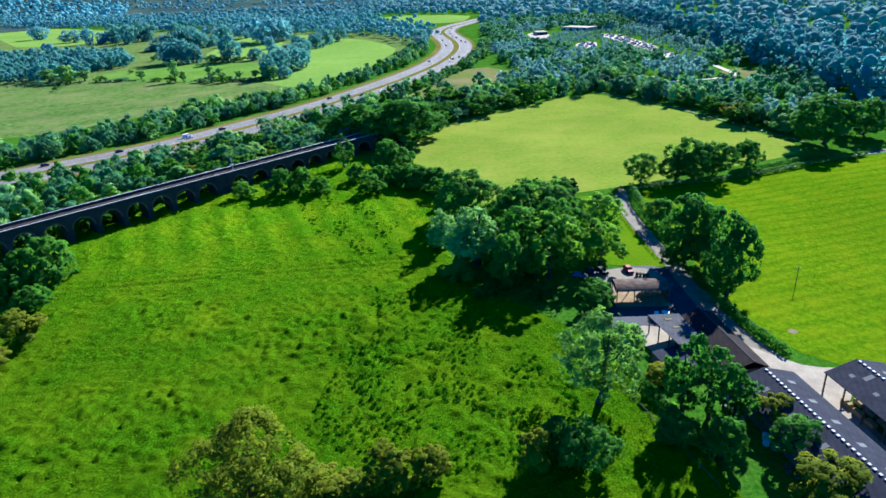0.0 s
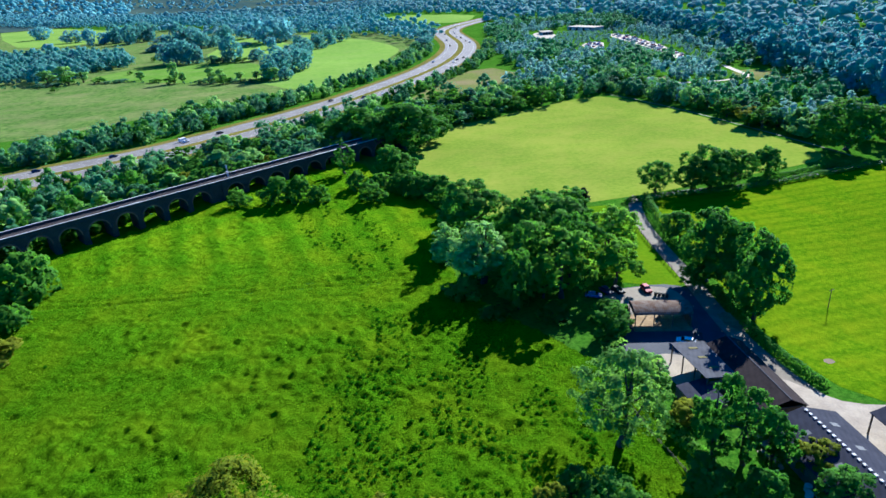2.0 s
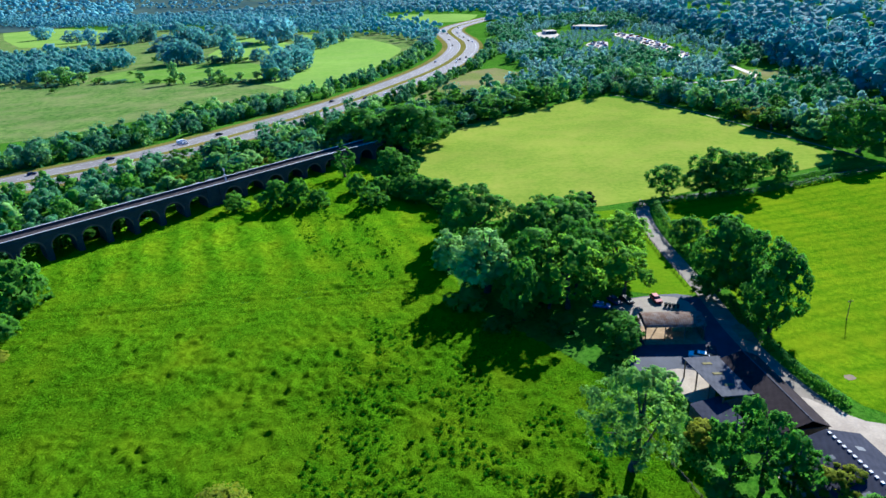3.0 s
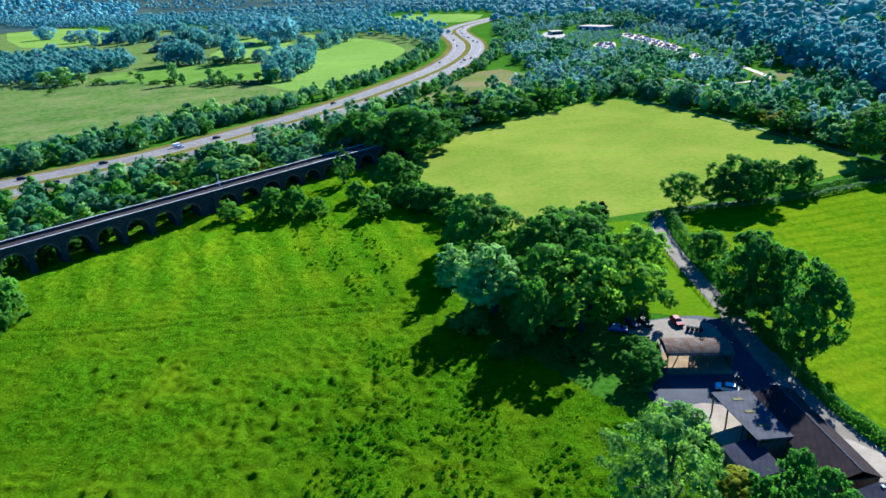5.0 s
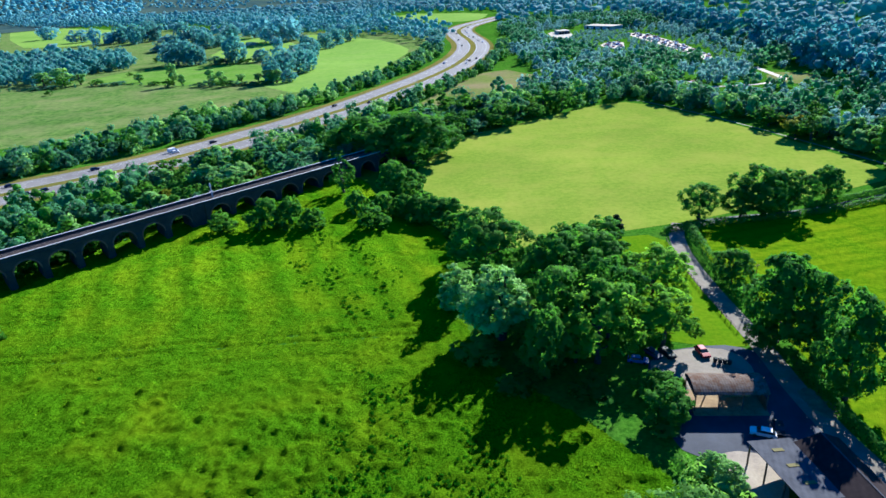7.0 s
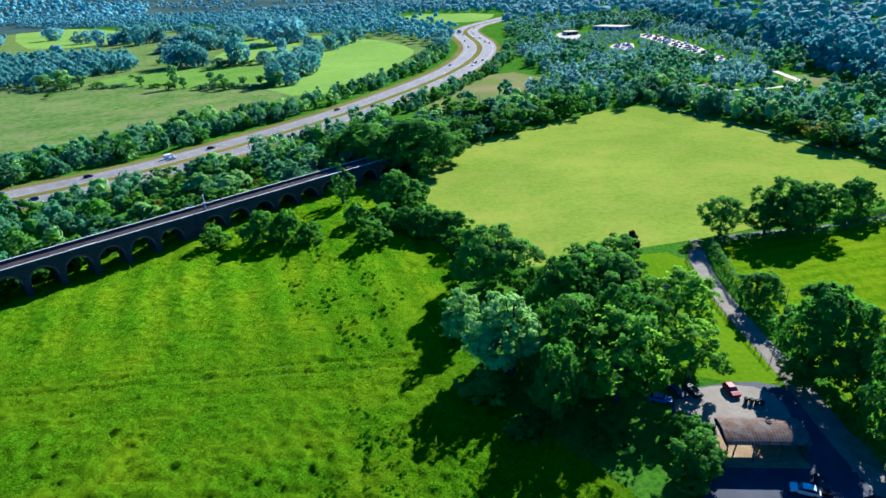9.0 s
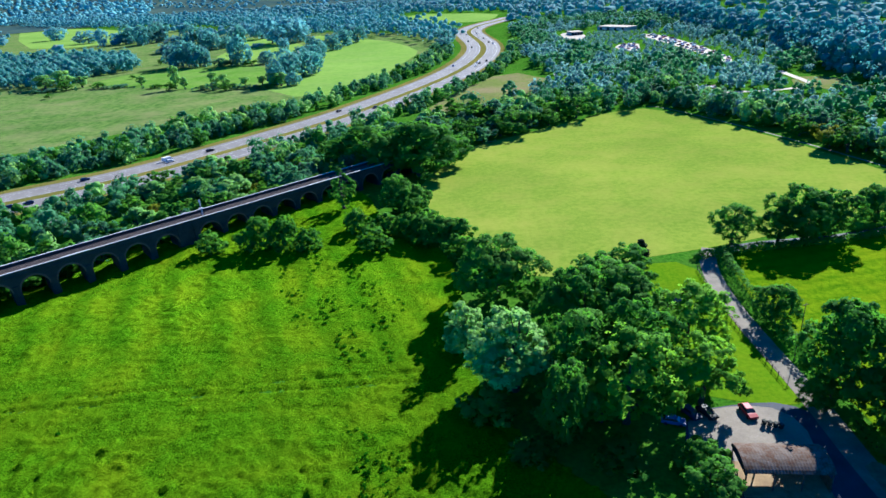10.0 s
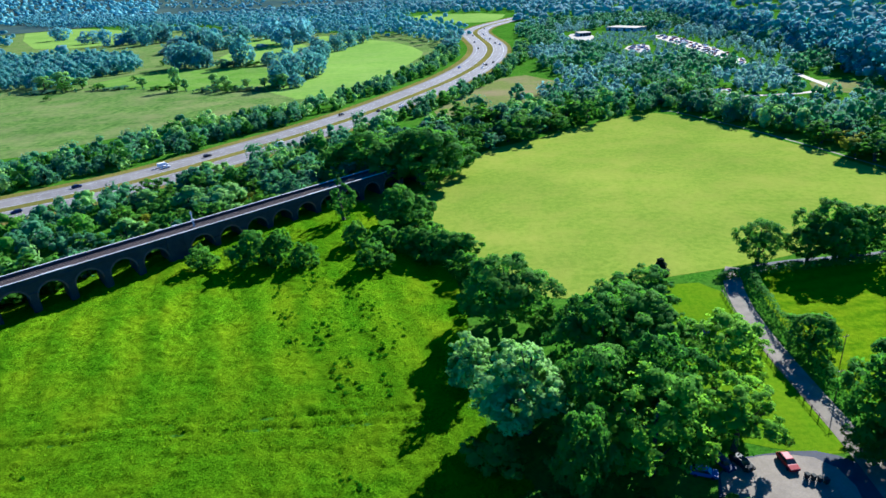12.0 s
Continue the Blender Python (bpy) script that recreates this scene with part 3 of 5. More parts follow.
    tagged(mesh_obj("lane_markings", V, F, "paint"), "white painted lane lines on the motorway", "road marking", "", "stuff")


lane_marks()


# ---- lanes and yards ----
LANE = chaikin([(60, 236), (56, 226), (54.5, 208), (55.5, 187), (57.5, 167), (58, 146), (60, 131), (63, 119), (68, 108), (71, 90), (74, 60), (78, 20)], 3)
ribbon("lane", LANE, -2.3, 2.3, 0.06, "gravel", "narrow pale gravelly farm lane")
ribbon("side_lane", chaikin([(60, 232), (66, 235.5), (75, 238.5), (103, 242), (131, 253.5), (167, 267), (240, 285)], 2), -1.8, 1.8, 0.05, "tarmac", "narrow lane between hedges")
# Dark yard tone stands for shade, the paler hardstanding for the sunlit part.
patch("parking_yard", [(30, 150), (33, 161), (44, 164), (52, 164), (57, 160), (58, 150), (58, 128), (46, 128), (36, 128), (30, 132), (32, 142)], 0.05, "tarmac", "worn tarmac farmyard, blue shade put into its colour", 1, 0.2, "yard")
patch("hardstanding", [(31, 151), (33, 160.5), (44, 163.5), (51, 162), (53, 154), (50.5, 147.5), (35, 147.5)], 0.06, "parking", "grey hardstanding with parked cars", 1, 0.2, "yard")
patch("concrete_apron", [(61, 122), (68, 113.5), (75, 111), (88, 112), (88, 106), (76, 104), (71, 98), (74, 70), (78, 20), (66, 20), (66, 75), (61, 106), (58, 116)], 0.065, "concrete", "pale dusty concrete track between barns", 1, 0.2, "yard")
# Pale concrete outlined where the sun falls; its shaded remainder is left out.
patch("barn_forecourt", [(36.5, 128), (38, 130.3), (42, 130.6), (47, 129), (46, 121), (41.5, 117), (39.5, 120), (38, 125)], 0.075, "concrete", "pale concrete hardstanding beside the barn, cut to its sunlit strip", 1, 0.1, "yard")
patch("earth_bank", [(57.5, 147), (60, 148.5), (62.5, 146), (63, 140), (60.5, 138.5), (58, 141)], 0.07, "earth", "bare trodden earth beside the lane", 2, 0.3, "ground")
patch("back_path", [(47.5, 104), (51, 104), (51.5, 95), (48.5, 94)], 0.05, "parking", "grey concrete path behind the barns", 1, 0.2, "yard")
patch("earth_patch", [(72.4, 126.5), (74.4, 127.5), (75.4, 125.8), (73.4, 124.9)], 0.04, "earth", "bare trodden earth in the pasture", 2, 0.1, "ground")


# ---- tree stock ----
RT = random.Random(7)
OAK = []
for i, (h, w, b) in enumerate([(18, 15, 1.2), (20, 15, 1.8), (16, 16, 1.0), (22, 17, 2.2), (17, 14, 1.2)]):
    OAK.append((make_tree(10 + i, h, w, b, 30 + 4 * i, 15500, 0.6, "oak", "broad leafy green oak tree", ragged=-2.0, fat=1.12, clumps=11), h, w))
WILLOW = []
for i, (h, w, b) in enumerate([(23, 16, 2.0), (20, 13, 2)]):
    WILLOW.append((make_tree(30 + i, h, w, b, 48, 20000, 0.44, "willow", "silvery green willow tree with airy crown", droop=0.35, shape="tear", ragged=-1.9, fat=0.85, clumps=10), h, w))
ASH = []
for i, (h, w, b) in enumerate([(20, 9, 0.2), (18, 11, 0.4)]):
    ASH.append((make_tree(40 + i, h, w, b, 40, 12000, 0.48, "oak", "slender light green ash tree", droop=0.3, ragged=-0.4, clumps=8), h, w))
AIRY = [(make_tree(35, 21, 15, 3.0, 34, 13500, 0.44, "airy", "airy silver-green willow with open crown", droop=0.3, ragged=-0.7, clumps=9), 21, 15)]
OLIVE = [(make_tree(46, 17, 17, 0.2, 44, 17000, 0.44, "gold", "wide soft olive-green willow tree", droop=0.5, ragged=-1.6, clumps=10), 17, 17)]
LIGHT = []
for i, (h, w, b) in enumerate([(18, 14, 2.0), (16, 13, 2.5)]):
    LIGHT.append((make_tree(90 + i, h, w, b, 36, 15000, 0.52, "ash", "light green spreading tree with airy crown", ragged=-1.2, clumps=10), h, w))
BUSH = []
for i, (h, w, b) in enumerate([(7, 9, -0.6), (9, 9, -0.6), (6, 8, -0.5)]):
    BUSH.append((make_tree(50 + i, h, w, b, 18, 4600, 0.56, "bushleaf", "rounded green hawthorn bush", "bush", 0.02, name="bush", ragged=-9, fat=1.25, clumps=9), h, w))
GOLD = [(make_tree(60, 9, 8, 0.2, 22, 5500, 0.46, "gold", "yellowing leafy bush", "bush", 0.02, name="bush", clumps=9), 9, 8)]
MID = []
for i, (h, w, b, lf) in enumerate([(10, 9, 0, "wood"), (11, 8, 0.2, "bushleaf"), (9, 9.5, -0.3, "wood"), (12, 10, 0.3, "oak"), (8, 7, -0.3, "willow"), (10, 10, 0, "wood"), (9, 8, 0, "gold")]):
    MID.append((make_tree(70 + i, h, w, b, 15, 2000, 0.85, lf, "green tree in the woodland belt", "tree", clumps=6), h, w))
MIXED = MID[:4] * 4 + MID[4:6] * 3 + MID[6:]
POPLAR = [(make_tree(80, 20, 7, 0.5, 26, 2400, 0.7, "willow", "tall pale poplar tree"), 20, 7)]
CYPRESS = [(make_tree(81, 7, 2.6, -0.6, 40, 3200, 0.34, "conifer", "dark narrow cypress tree", shape="cone", ragged=-9, fat=1.3), 7, 2.6)]
STOCK = OAK + LIGHT + WILLOW + AIRY + OLIVE + ASH + BUSH + GOLD + MID + POPLAR + CYPRESS

# the belt of trees between meadow and farm
for x, y, h, w in [(-2.5, 208, 19, 18), (23, 191, 19, 16), (15.5, 184, 20.5, 13), (29.5, 210, 13.5, 12), (15, 168, 19.5, 13), (28, 187, 16, 12)]:
    plant(OAK, x, y, h, w, RT, "broad leafy green tree in the belt beside the farm", "belt trees")
for x, y, h, w in [(21.5, 158.5, 21, 16), (38.5, 181, 18, 15), (36.5, 164, 15.5, 11.5), (16.7, 158.5, 12.5, 9)]:
    plant(LIGHT, x, y, h, w, RT, "light green spreading tree beside the lawn", "belt trees")
# The third tree is added only to throw shade on those in front.
for x, y, h, w in [(10, 153, 18.5, 7.5), (31, 139, 8, 7), (25.5, 168.5, 20.5, 12)]:
    plant(OAK, x, y, h, w, RT, "leafy green tree at the near end of the belt", "belt trees")
for x, y, h, w in [(4, 149, 3, 7), (18, 147, 3.5, 8), (10, 161, 7, 10), (-4, 160, 6, 9), (31, 147, 5, 7), (30, 137, 3, 6)]:
    plant(BUSH, x, y, h, w, RT, "low scrub in the shade of the belt", "belt scrub")
for x, y, h, w in [(1, 168.5, 22, 18), (-10, 182, 15, 10)]:
    plant(WILLOW, x, y, h, w, RT, "silvery green willow at the edge of the meadow", "willows")
# along the lane and in the hedges
for x, y, h, w in [(61.5, 165, 21.5, 15), (65.5, 144.5, 23.5, 12.5), (66, 157, 14, 9), (61.5, 193, 10, 8.5), (67, 239, 13, 10.5), (80.5, 240, 14, 11), (88, 241, 17, 13.5), (96.5, 243, 16, 11.5), (113.5, 252, 12.5, 10), (57, 163, 7, 6)]:
    plant(OAK, x, y, h, w, RT, "round-crowned green tree beside the lane", "lane trees")
for x, y, h, w in [(160, 285, 24, 23), (184, 297, 18, 16)]:
    plant(OAK, x, y, h, w, RT, "large dark round tree at the field corner", "field trees")
plant(CYPRESS, 38.5, 229, 8.5, 4.2, RT)
# foreground
for x, y, h, w in [(40, 97, 20, 7.5), (44.5, 96, 18, 7), (48.5, 95, 14, 7)]:
    plant(ASH, x, y, h, w, RT, "slender light green tree near the barns", "farm trees")
for x, y, h, w in [(19, 83, 10, 8), (14, 86, 8, 7), (55.5, 86, 8, 7), (43, 85, 9, 6), (36, 90, 7, 6)]:
    plant(OAK, x, y, h, w, RT, "leafy green tree near the barns", "farm trees")
for x, y, h, w in [(36.2, 121.5, 6.5, 6), (34.5, 125.5, 5, 5)]:
    plant(WILLOW, x, y, h, w, RT, "grey-green sallow bush beside the concrete yard", "bushes")
plant(OLIVE, -36, 73, 19, 19, RT, "wide soft olive-green willow at the meadow's edge", "willows")
for x, y, h, w in [(24.5, 101, 22.5, 16)]:
    plant(AIRY, x, y, h, w, RT, "airy silver-green willow in the meadow's corner", "willows")
for x, y, h, w in [(-116, 131, 9, 11), (-114, 118, 6, 9), (56, 75, 8, 11.5), (10, 82, 10, 6), (55.5, 94, 6.5, 7.5), (-15, 79, 9.5, 8), (-8, 80, 8, 7), (-25, 77, 5.5, 9.5), (38, 106, 5.5, 7), (-20, 77, 5, 7)]:
    plant(GOLD, x, y, h, w, RT, "yellow-green bush at the meadow's edge", "bushes")
# bushes along the viaduct and the ditch
for x, y, h, w in [(7, 204, 4.4, 6.4), (12, 206, 4.1, 5.7), (-26, 250, 9, 12), (-21, 245, 9, 11.5), (-16, 243, 9, 9.6), (-41, 240, 8.4, 9.6), (-38, 253, 8, 9),
                   (-50, 258, 8.5, 7.5), (-32, 251, 8.5, 8), (-80, 245, 11, 11), (-71, 246, 11, 10), (-62, 243, 7.5, 7.5), (-95, 242, 7.5, 8.5), (-12, 232, 8, 9), (-9, 222, 8, 8), (-31, 268, 8, 9), (-33, 277, 9, 10), (-25, 259, 7, 8)]:
    plant(BUSH, x, y, h, w, RT, "rounded dark green bush at the meadow's edge", "ditch bushes")
for x, y, h, w in [(-132, 167, 14, 17), (-126, 150, 7, 9), (-138, 158, 10, 12)]:
    plant(BUSH, x, y, h, w, RT, "large spreading bush below the viaduct", "ditch bushes")
for k in range(17):                                       # scrub close behind the arches
    a = 92 + k * 9.2
    if not 143 < a < 160:
        p = RAIL_A.lerp(RAIL_B, a / (RAIL_B - RAIL_A).length)
        plant(BUSH, p.x - 7.2 + RT.uniform(-1, 1), p.y + 6.8 + RT.uniform(-1, 1), RT.uniform(5, 7.5), RT.uniform(8, 10.5), RT, "dense dark scrub behind the viaduct arches", "viaduct scrub")
plant(ASH, -59, 280, 18, 8, RT)
plant(OAK, -38, 277, 15, 11, RT)
for x, y, h, w in [(-35, 320, 24, 27), (-58, 329, 22, 25), (-26, 334, 16, 18), (-47, 322, 19, 20), (-72, 335, 16, 16), (-45, 345, 17, 18)]:
    plant(OAK, x, y, h, w, RT, "tall dark tree where the railway enters the wood", "railway wood")


# ---- woodland belts ----
def far_wood(name, pts, h0, h1, per, size, label, mat="wood", seed=1, slim=1.0, lobes=7, rings=3, seg=7, wild=0.3):
    """Many crowns joined as one wood, standing close: lumpy masses of foliage with leaf sprays over them."""
    rng = np.random.default_rng(seed)
    Vs, Fs, Gs, base = [], [], [], 0
    lat = np.concatenate([np.full(seg, math.pi * (-0.16 + 0.6 * k / rings)) for k in range(rings)])
    lon = np.concatenate([(np.arange(seg) + 0.5 * (k % 2)) * 2 * math.pi / seg for k in range(rings)])
    dome = np.concatenate([np.stack([np.cos(lat) * np.cos(lon), np.cos(lat) * np.sin(lon), np.sin(lat)], 1), [[0, 0, 1.0]]])
    tri = []
    for k in range(rings - 1):
        for i in range(seg):
            p, q, u, v = k * seg + i, k * seg + (i + 1) % seg, (k + 1) * seg + i, (k + 1) * seg + (i + 1) % seg
            tri += [(p, q, u), (q, v, u)]
    tri += [((rings - 1) * seg + i, (rings - 1) * seg + (i + 1) % seg, rings * seg) for i in range(seg)]
    tri = np.array(tri)
    for x, y in pts:
        h = h0 + (h1 - h0) * rng.random() ** 1.6
        w = h * rng.uniform(0.85, 1.2) * slim
        at = np.array([x, y, gz(x, y)])
        if lobes == 1:
            L, R = np.array([[0, 0, h * 0.45]]), np.array([w * 0.55])
        else:
            C, N, S, L, G = crown_cloud(rng, h, w, -h * 0.1, lobes, per, size, jitter=0.3, ragged=-9, soft=0.9, shell=1.0, fat=1.2)
            R = rng.uniform(0.3, 0.46, lobes) * min(w, h * 0.9) / 2 * 1.05
        for c, r in zip(L, R):
            k = r * rng.uniform(1 - 1.3 * wild, 1 + 0.5 * wild, (len(dome), 1))
            tall = np.array([1, 1, h * 0.55 / r if lobes == 1 else 0.9])
            Vs.append(c + dome * k * tall + at)
            Gs.append(dome * np.array([1, 1, 0.9]) + rng.normal(size=dome.shape) * wild)
            Fs.append(tri + base)
            base += len(dome)
        if lobes > 1 and per:
            V, F = cards(rng, C, N, S)
            Vs.append(V + at), Gs.append(G), Fs.append(F + base)
            base += len(V)
    G = np.concatenate(Gs)
    return tagged(mesh_np(name, np.concatenate(Vs), np.concatenate(Fs), mat, normals=G / np.linalg.norm(G, axis=1)[:, None]), label, "woodland", "", "stuff")


def belt(poly, step, h0, h1, label, group, holes=(), near=None):
    """Single trees inside the stretch `near` of the plan; the rest of the belt as joined woods."""
    rest = {"wood": [], "willow": [], "oak": []}
    for x, y in scatter(poly, step, RT, holes):
        if near and near[0] < x < near[2] and near[1] < y < near[3]:
            h = h0 + (h1 - h0) * RT.random() ** 1.4
            plant(MIXED, x, y, h, h * RT.uniform(0.85, 1.25), RT, label, group)
        else:
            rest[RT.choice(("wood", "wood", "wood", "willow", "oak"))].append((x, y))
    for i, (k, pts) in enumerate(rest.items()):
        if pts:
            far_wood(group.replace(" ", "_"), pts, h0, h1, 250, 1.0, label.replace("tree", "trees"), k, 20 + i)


near_edge = offset_line(MEDIAN, 29)
far_edge = offset_line(MEDIAN, -29)
far_back = offset_line(MEDIAN, -72)
i0 = [i for i, p in enumerate(MEDIAN) if -330 < p.x and p.y < 450]
belt([(-330, 40), (-160, 213), (-66, 313), (-40, 345), (-62, 430)] + [tuple(near_edge[i]) for i in reversed(i0)], 8.6, 6, 12.5, "green tree in the belt between railway and motorway", "railway belt", (), (-150, 215, -50, 345))
belt([tuple(far_edge[i]) for i in i0] + [tuple(far_back[i]) for i in reversed(i0)], 7.5, 6, 13.5, "green tree in the belt beyond the motorway", "motorway belt")
i1 = [i for i, p in enumerate(MEDIAN) if 440 < p.y < 800]
belt([tuple(far_edge[i]) for i in i1] + [tuple(p) for p in reversed([offset_line(MEDIAN, -58)[i] for i in i1])], 9, 5, 10, "green tree in the belt beside the motorway", "motorway edge")
belt([tuple(near_edge[i]) for i in i1] + [tuple(p) for p in reversed([offset_line(MEDIAN, 42)[i] for i in i1])], 8, 6, 10, "green tree in the hedge beside the motorway", "motorway hedge")
belt([(-40, 352), (-21, 362), (30, 404), (62, 434), (90, 440), (97, 456), (50, 480), (12, 466), (-22, 432), (-50, 440)], 9.5, 7, 15, "green tree in the wood along the field", "field wood", (), (-40, 340, 70, 425))
belt([(88, 442), (100, 442), (120, 458), (112, 505), (80, 505)], 9, 8, 14, "green tree at the corner of the wood", "wood corner")
belt([(94, 440), (126, 373), (154, 296), (178, 302), (152, 374), (122, 454)], 8.2, 7, 14, "green tree in the scrub along the field", "field scrub", (), (120, 290, 180, 372))


# ---- far woods ----
RW = random.Random(3)
CLEAR = [[(72, 915), (76, 815), (104, 812), (110, 890), (175, 868), (176, 915), (134, 955)], [(112, 750), (116, 682), (140, 690), (152, 770)], [(156, 842), (164, 765), (174, 655), (172, 575), (194, 602), (196, 720), (186, 842)],
         [(106, 456), (112, 494), (128, 502), (143, 498), (150, 476), (180, 478), (192, 520), (196, 545), (204, 545), (220, 512), (228, 466), (204, 458), (178, 464), (170, 440), (164, 440), (168, 464), (132, 458)]]
BIGWOOD = [(0, 485), (50, 476), (95, 462), (165, 310), (175, 295), (212, 310), (222, 400), (226, 470), (236, 540), (244, 650), (238, 800), (226, 950), (220, 1100), (45, 1120), (15, 1000), (22, 900), (32, 800), (22, 700), (27, 640), (50, 560)]
FRONT = [[(70, 930), (70, 740), (100, 680), (160, 600), (180, 540), (215, 560), (212, 740), (190, 880)], [(112, 440), (122, 455), (215, 452), (230, 440), (160, 410)]]
pts = scatter(BIGWOOD, 11, RW, CLEAR + FRONT)
for i, poly in enumerate(FRONT):
    low_pts = [p for p in scatter(poly, 6.5, RW, CLEAR) if RW.random() < 0.75]
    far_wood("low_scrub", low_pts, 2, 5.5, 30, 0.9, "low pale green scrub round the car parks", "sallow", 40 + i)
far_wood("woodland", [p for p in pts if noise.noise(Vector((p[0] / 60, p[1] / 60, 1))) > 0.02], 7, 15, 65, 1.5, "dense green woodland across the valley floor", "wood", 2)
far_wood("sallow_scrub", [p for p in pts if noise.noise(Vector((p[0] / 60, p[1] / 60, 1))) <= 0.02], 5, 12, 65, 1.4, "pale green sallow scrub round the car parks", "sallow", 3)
HILL = [(213, 317), (223, 370), (221, 430), (232, 538), (243, 640), (242, 726), (236, 930), (232, 1100), (262, 1100), (262, 760), (285, 640), (305, 560), (340, 470), (380, 330), (330, 260), (250, 270)]
far_wood("hill_forest", scatter(HILL, 10.5, RW), 25, 31, 60, 1.9, "tall dark beech forest on the rise, hazed blue", "hillbeech", 4, 0.58, 5, 3, 7, 0.18)
RIGHT = [(200, 296), (240, 270), (270, 250), (330, 200), (420, 200), (420, 260), (250, 300)]
far_wood("corner_wood", scatter(RIGHT, 10, RW), 8, 13, 110, 1.0, "green trees beyond the pasture", "wood", 5)


def hedgerow(line, step, rng, spread=4.0):
    out = []
    for a, b in zip(line, line[1:]):
        a, b = Vector(a), Vector(b)
        n = max(1, int((b - a).length / step))
        out += [tuple(a.lerp(b, (i + rng.random()) / n) + Vector((rng.uniform(-spread, spread), rng.uniform(-spread, spread)))) for i in range(n)]
    return out


def far_trees(places, label, mat, seed, per=220, size=2.1):
    """Single trees of the far fields, each its own thing: trunk and crown."""
    rng = np.random.default_rng(seed)
    stock = []
    for k in range(3):
        stock.append((make_tree(seed * 10 + k, 20, 18, -1.0, 11, per * 3, size, mat, label, ragged=-9, fat=1.35), 20, 18))
    for x, y, h, w in places:
        plant(stock, x, y, h * 1.08, w, RT, label, "far field trees")
    return stock


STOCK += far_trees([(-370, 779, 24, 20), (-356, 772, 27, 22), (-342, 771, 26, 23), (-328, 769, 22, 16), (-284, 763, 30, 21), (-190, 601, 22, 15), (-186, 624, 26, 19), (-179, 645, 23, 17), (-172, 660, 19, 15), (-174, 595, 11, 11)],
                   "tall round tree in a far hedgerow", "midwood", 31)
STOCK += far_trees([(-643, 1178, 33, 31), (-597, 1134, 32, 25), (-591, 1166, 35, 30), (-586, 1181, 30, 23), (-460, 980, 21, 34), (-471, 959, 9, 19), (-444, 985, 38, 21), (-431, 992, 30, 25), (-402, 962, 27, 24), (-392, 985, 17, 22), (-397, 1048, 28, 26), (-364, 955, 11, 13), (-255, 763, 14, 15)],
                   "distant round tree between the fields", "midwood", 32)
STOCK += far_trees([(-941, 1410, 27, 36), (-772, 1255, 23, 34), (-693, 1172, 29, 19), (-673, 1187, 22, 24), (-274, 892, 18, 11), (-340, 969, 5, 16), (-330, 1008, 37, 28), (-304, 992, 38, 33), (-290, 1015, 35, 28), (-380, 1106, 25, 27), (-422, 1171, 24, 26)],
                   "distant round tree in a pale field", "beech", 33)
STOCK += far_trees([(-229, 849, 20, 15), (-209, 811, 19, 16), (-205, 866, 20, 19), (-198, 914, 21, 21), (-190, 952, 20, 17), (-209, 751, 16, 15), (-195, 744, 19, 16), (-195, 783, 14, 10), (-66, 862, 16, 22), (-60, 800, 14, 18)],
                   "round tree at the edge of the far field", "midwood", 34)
for x, y, h, w in [(-286, 612, 26, 8), (-277, 609, 13, 6), (-248, 607, 17, 8), (-237, 603, 15, 7), (-221, 607, 10, 7), (-205, 606, 10, 6), (-337, 646, 11, 8), (-190, 595, 15, 10), (-184, 593, 15, 9), (-420, 655, 22, 15), (-400, 652, 14, 10), (-438, 652, 18, 14)]:
    plant(POPLAR, x, y, h, w, RT, "tall pale poplar in the far hedgerow", "poplars")
for x, y, h, w in [(-306, 759, 10, 21), (-293, 758, 10, 21), (-270, 757, 7, 14), (-403, 813, 8, 7), (-374, 695, 5, 5), (-377, 639, 7, 12), (-407, 637, 11, 14), (-393, 592, 5, 6), (-287, 601, 8, 10), (-354, 637, 4, 15), (-428, 632, 5, 20),
                   (-363, 634, 3, 13), (-311, 621, 4, 11), (-256, 595, 4, 11), (-244, 591, 7, 11), (-230, 586, 8, 13), (-221, 589, 5, 11), (-214, 589, 4, 11), (-204, 588, 3, 11), (-193, 584, 4, 12)]:
    plant(MID[:4], x, y, h, w, RT, "low bush in the far hedgerow", "far bushes")
far_wood("hedgerow_bushes", hedgerow([(-560, 625), (-430, 633), (-348, 633), (-260, 598), (-205, 586)], 9, RW, 2), 1.5, 3.5, 20, 0.8, "low hedge between the far fields", "wood", 7)
LEFTWOOD = [(-443, 660), (-409, 660), (-440, 725), (-411, 757), (-438, 834), (-500, 901), (-583, 923), (-700, 936), (-720, 780), (-560, 660)]
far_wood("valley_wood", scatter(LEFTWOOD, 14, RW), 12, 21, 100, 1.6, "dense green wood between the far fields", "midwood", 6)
BAND = [(-1659, 2210), (-1376, 2019), (-965, 1744), (-792, 1659), (-557, 1432), (-435, 1266), (-181, 1012), (-136, 984), (-88, 888), (-62, 830), (-50, 976), (-127, 1180), (-183, 1253), (-215, 1290), (-206, 1560), (-430, 1420), (-520, 1660), (-640, 1650), (-895, 1912), (-1206, 2182), (-1700, 2400)]
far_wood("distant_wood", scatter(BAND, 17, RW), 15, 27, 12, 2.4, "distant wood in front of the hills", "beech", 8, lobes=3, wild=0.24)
FIELDS = [[(-1660, 2260), (-1376, 2040), (-890, 1640), (-690, 1240), (-732, 1140), (-900, 1190)], [(-353, 830), (-380, 944), (-440, 1134), (-357, 1110), (-265, 990), (-240, 880), (-260, 750)],
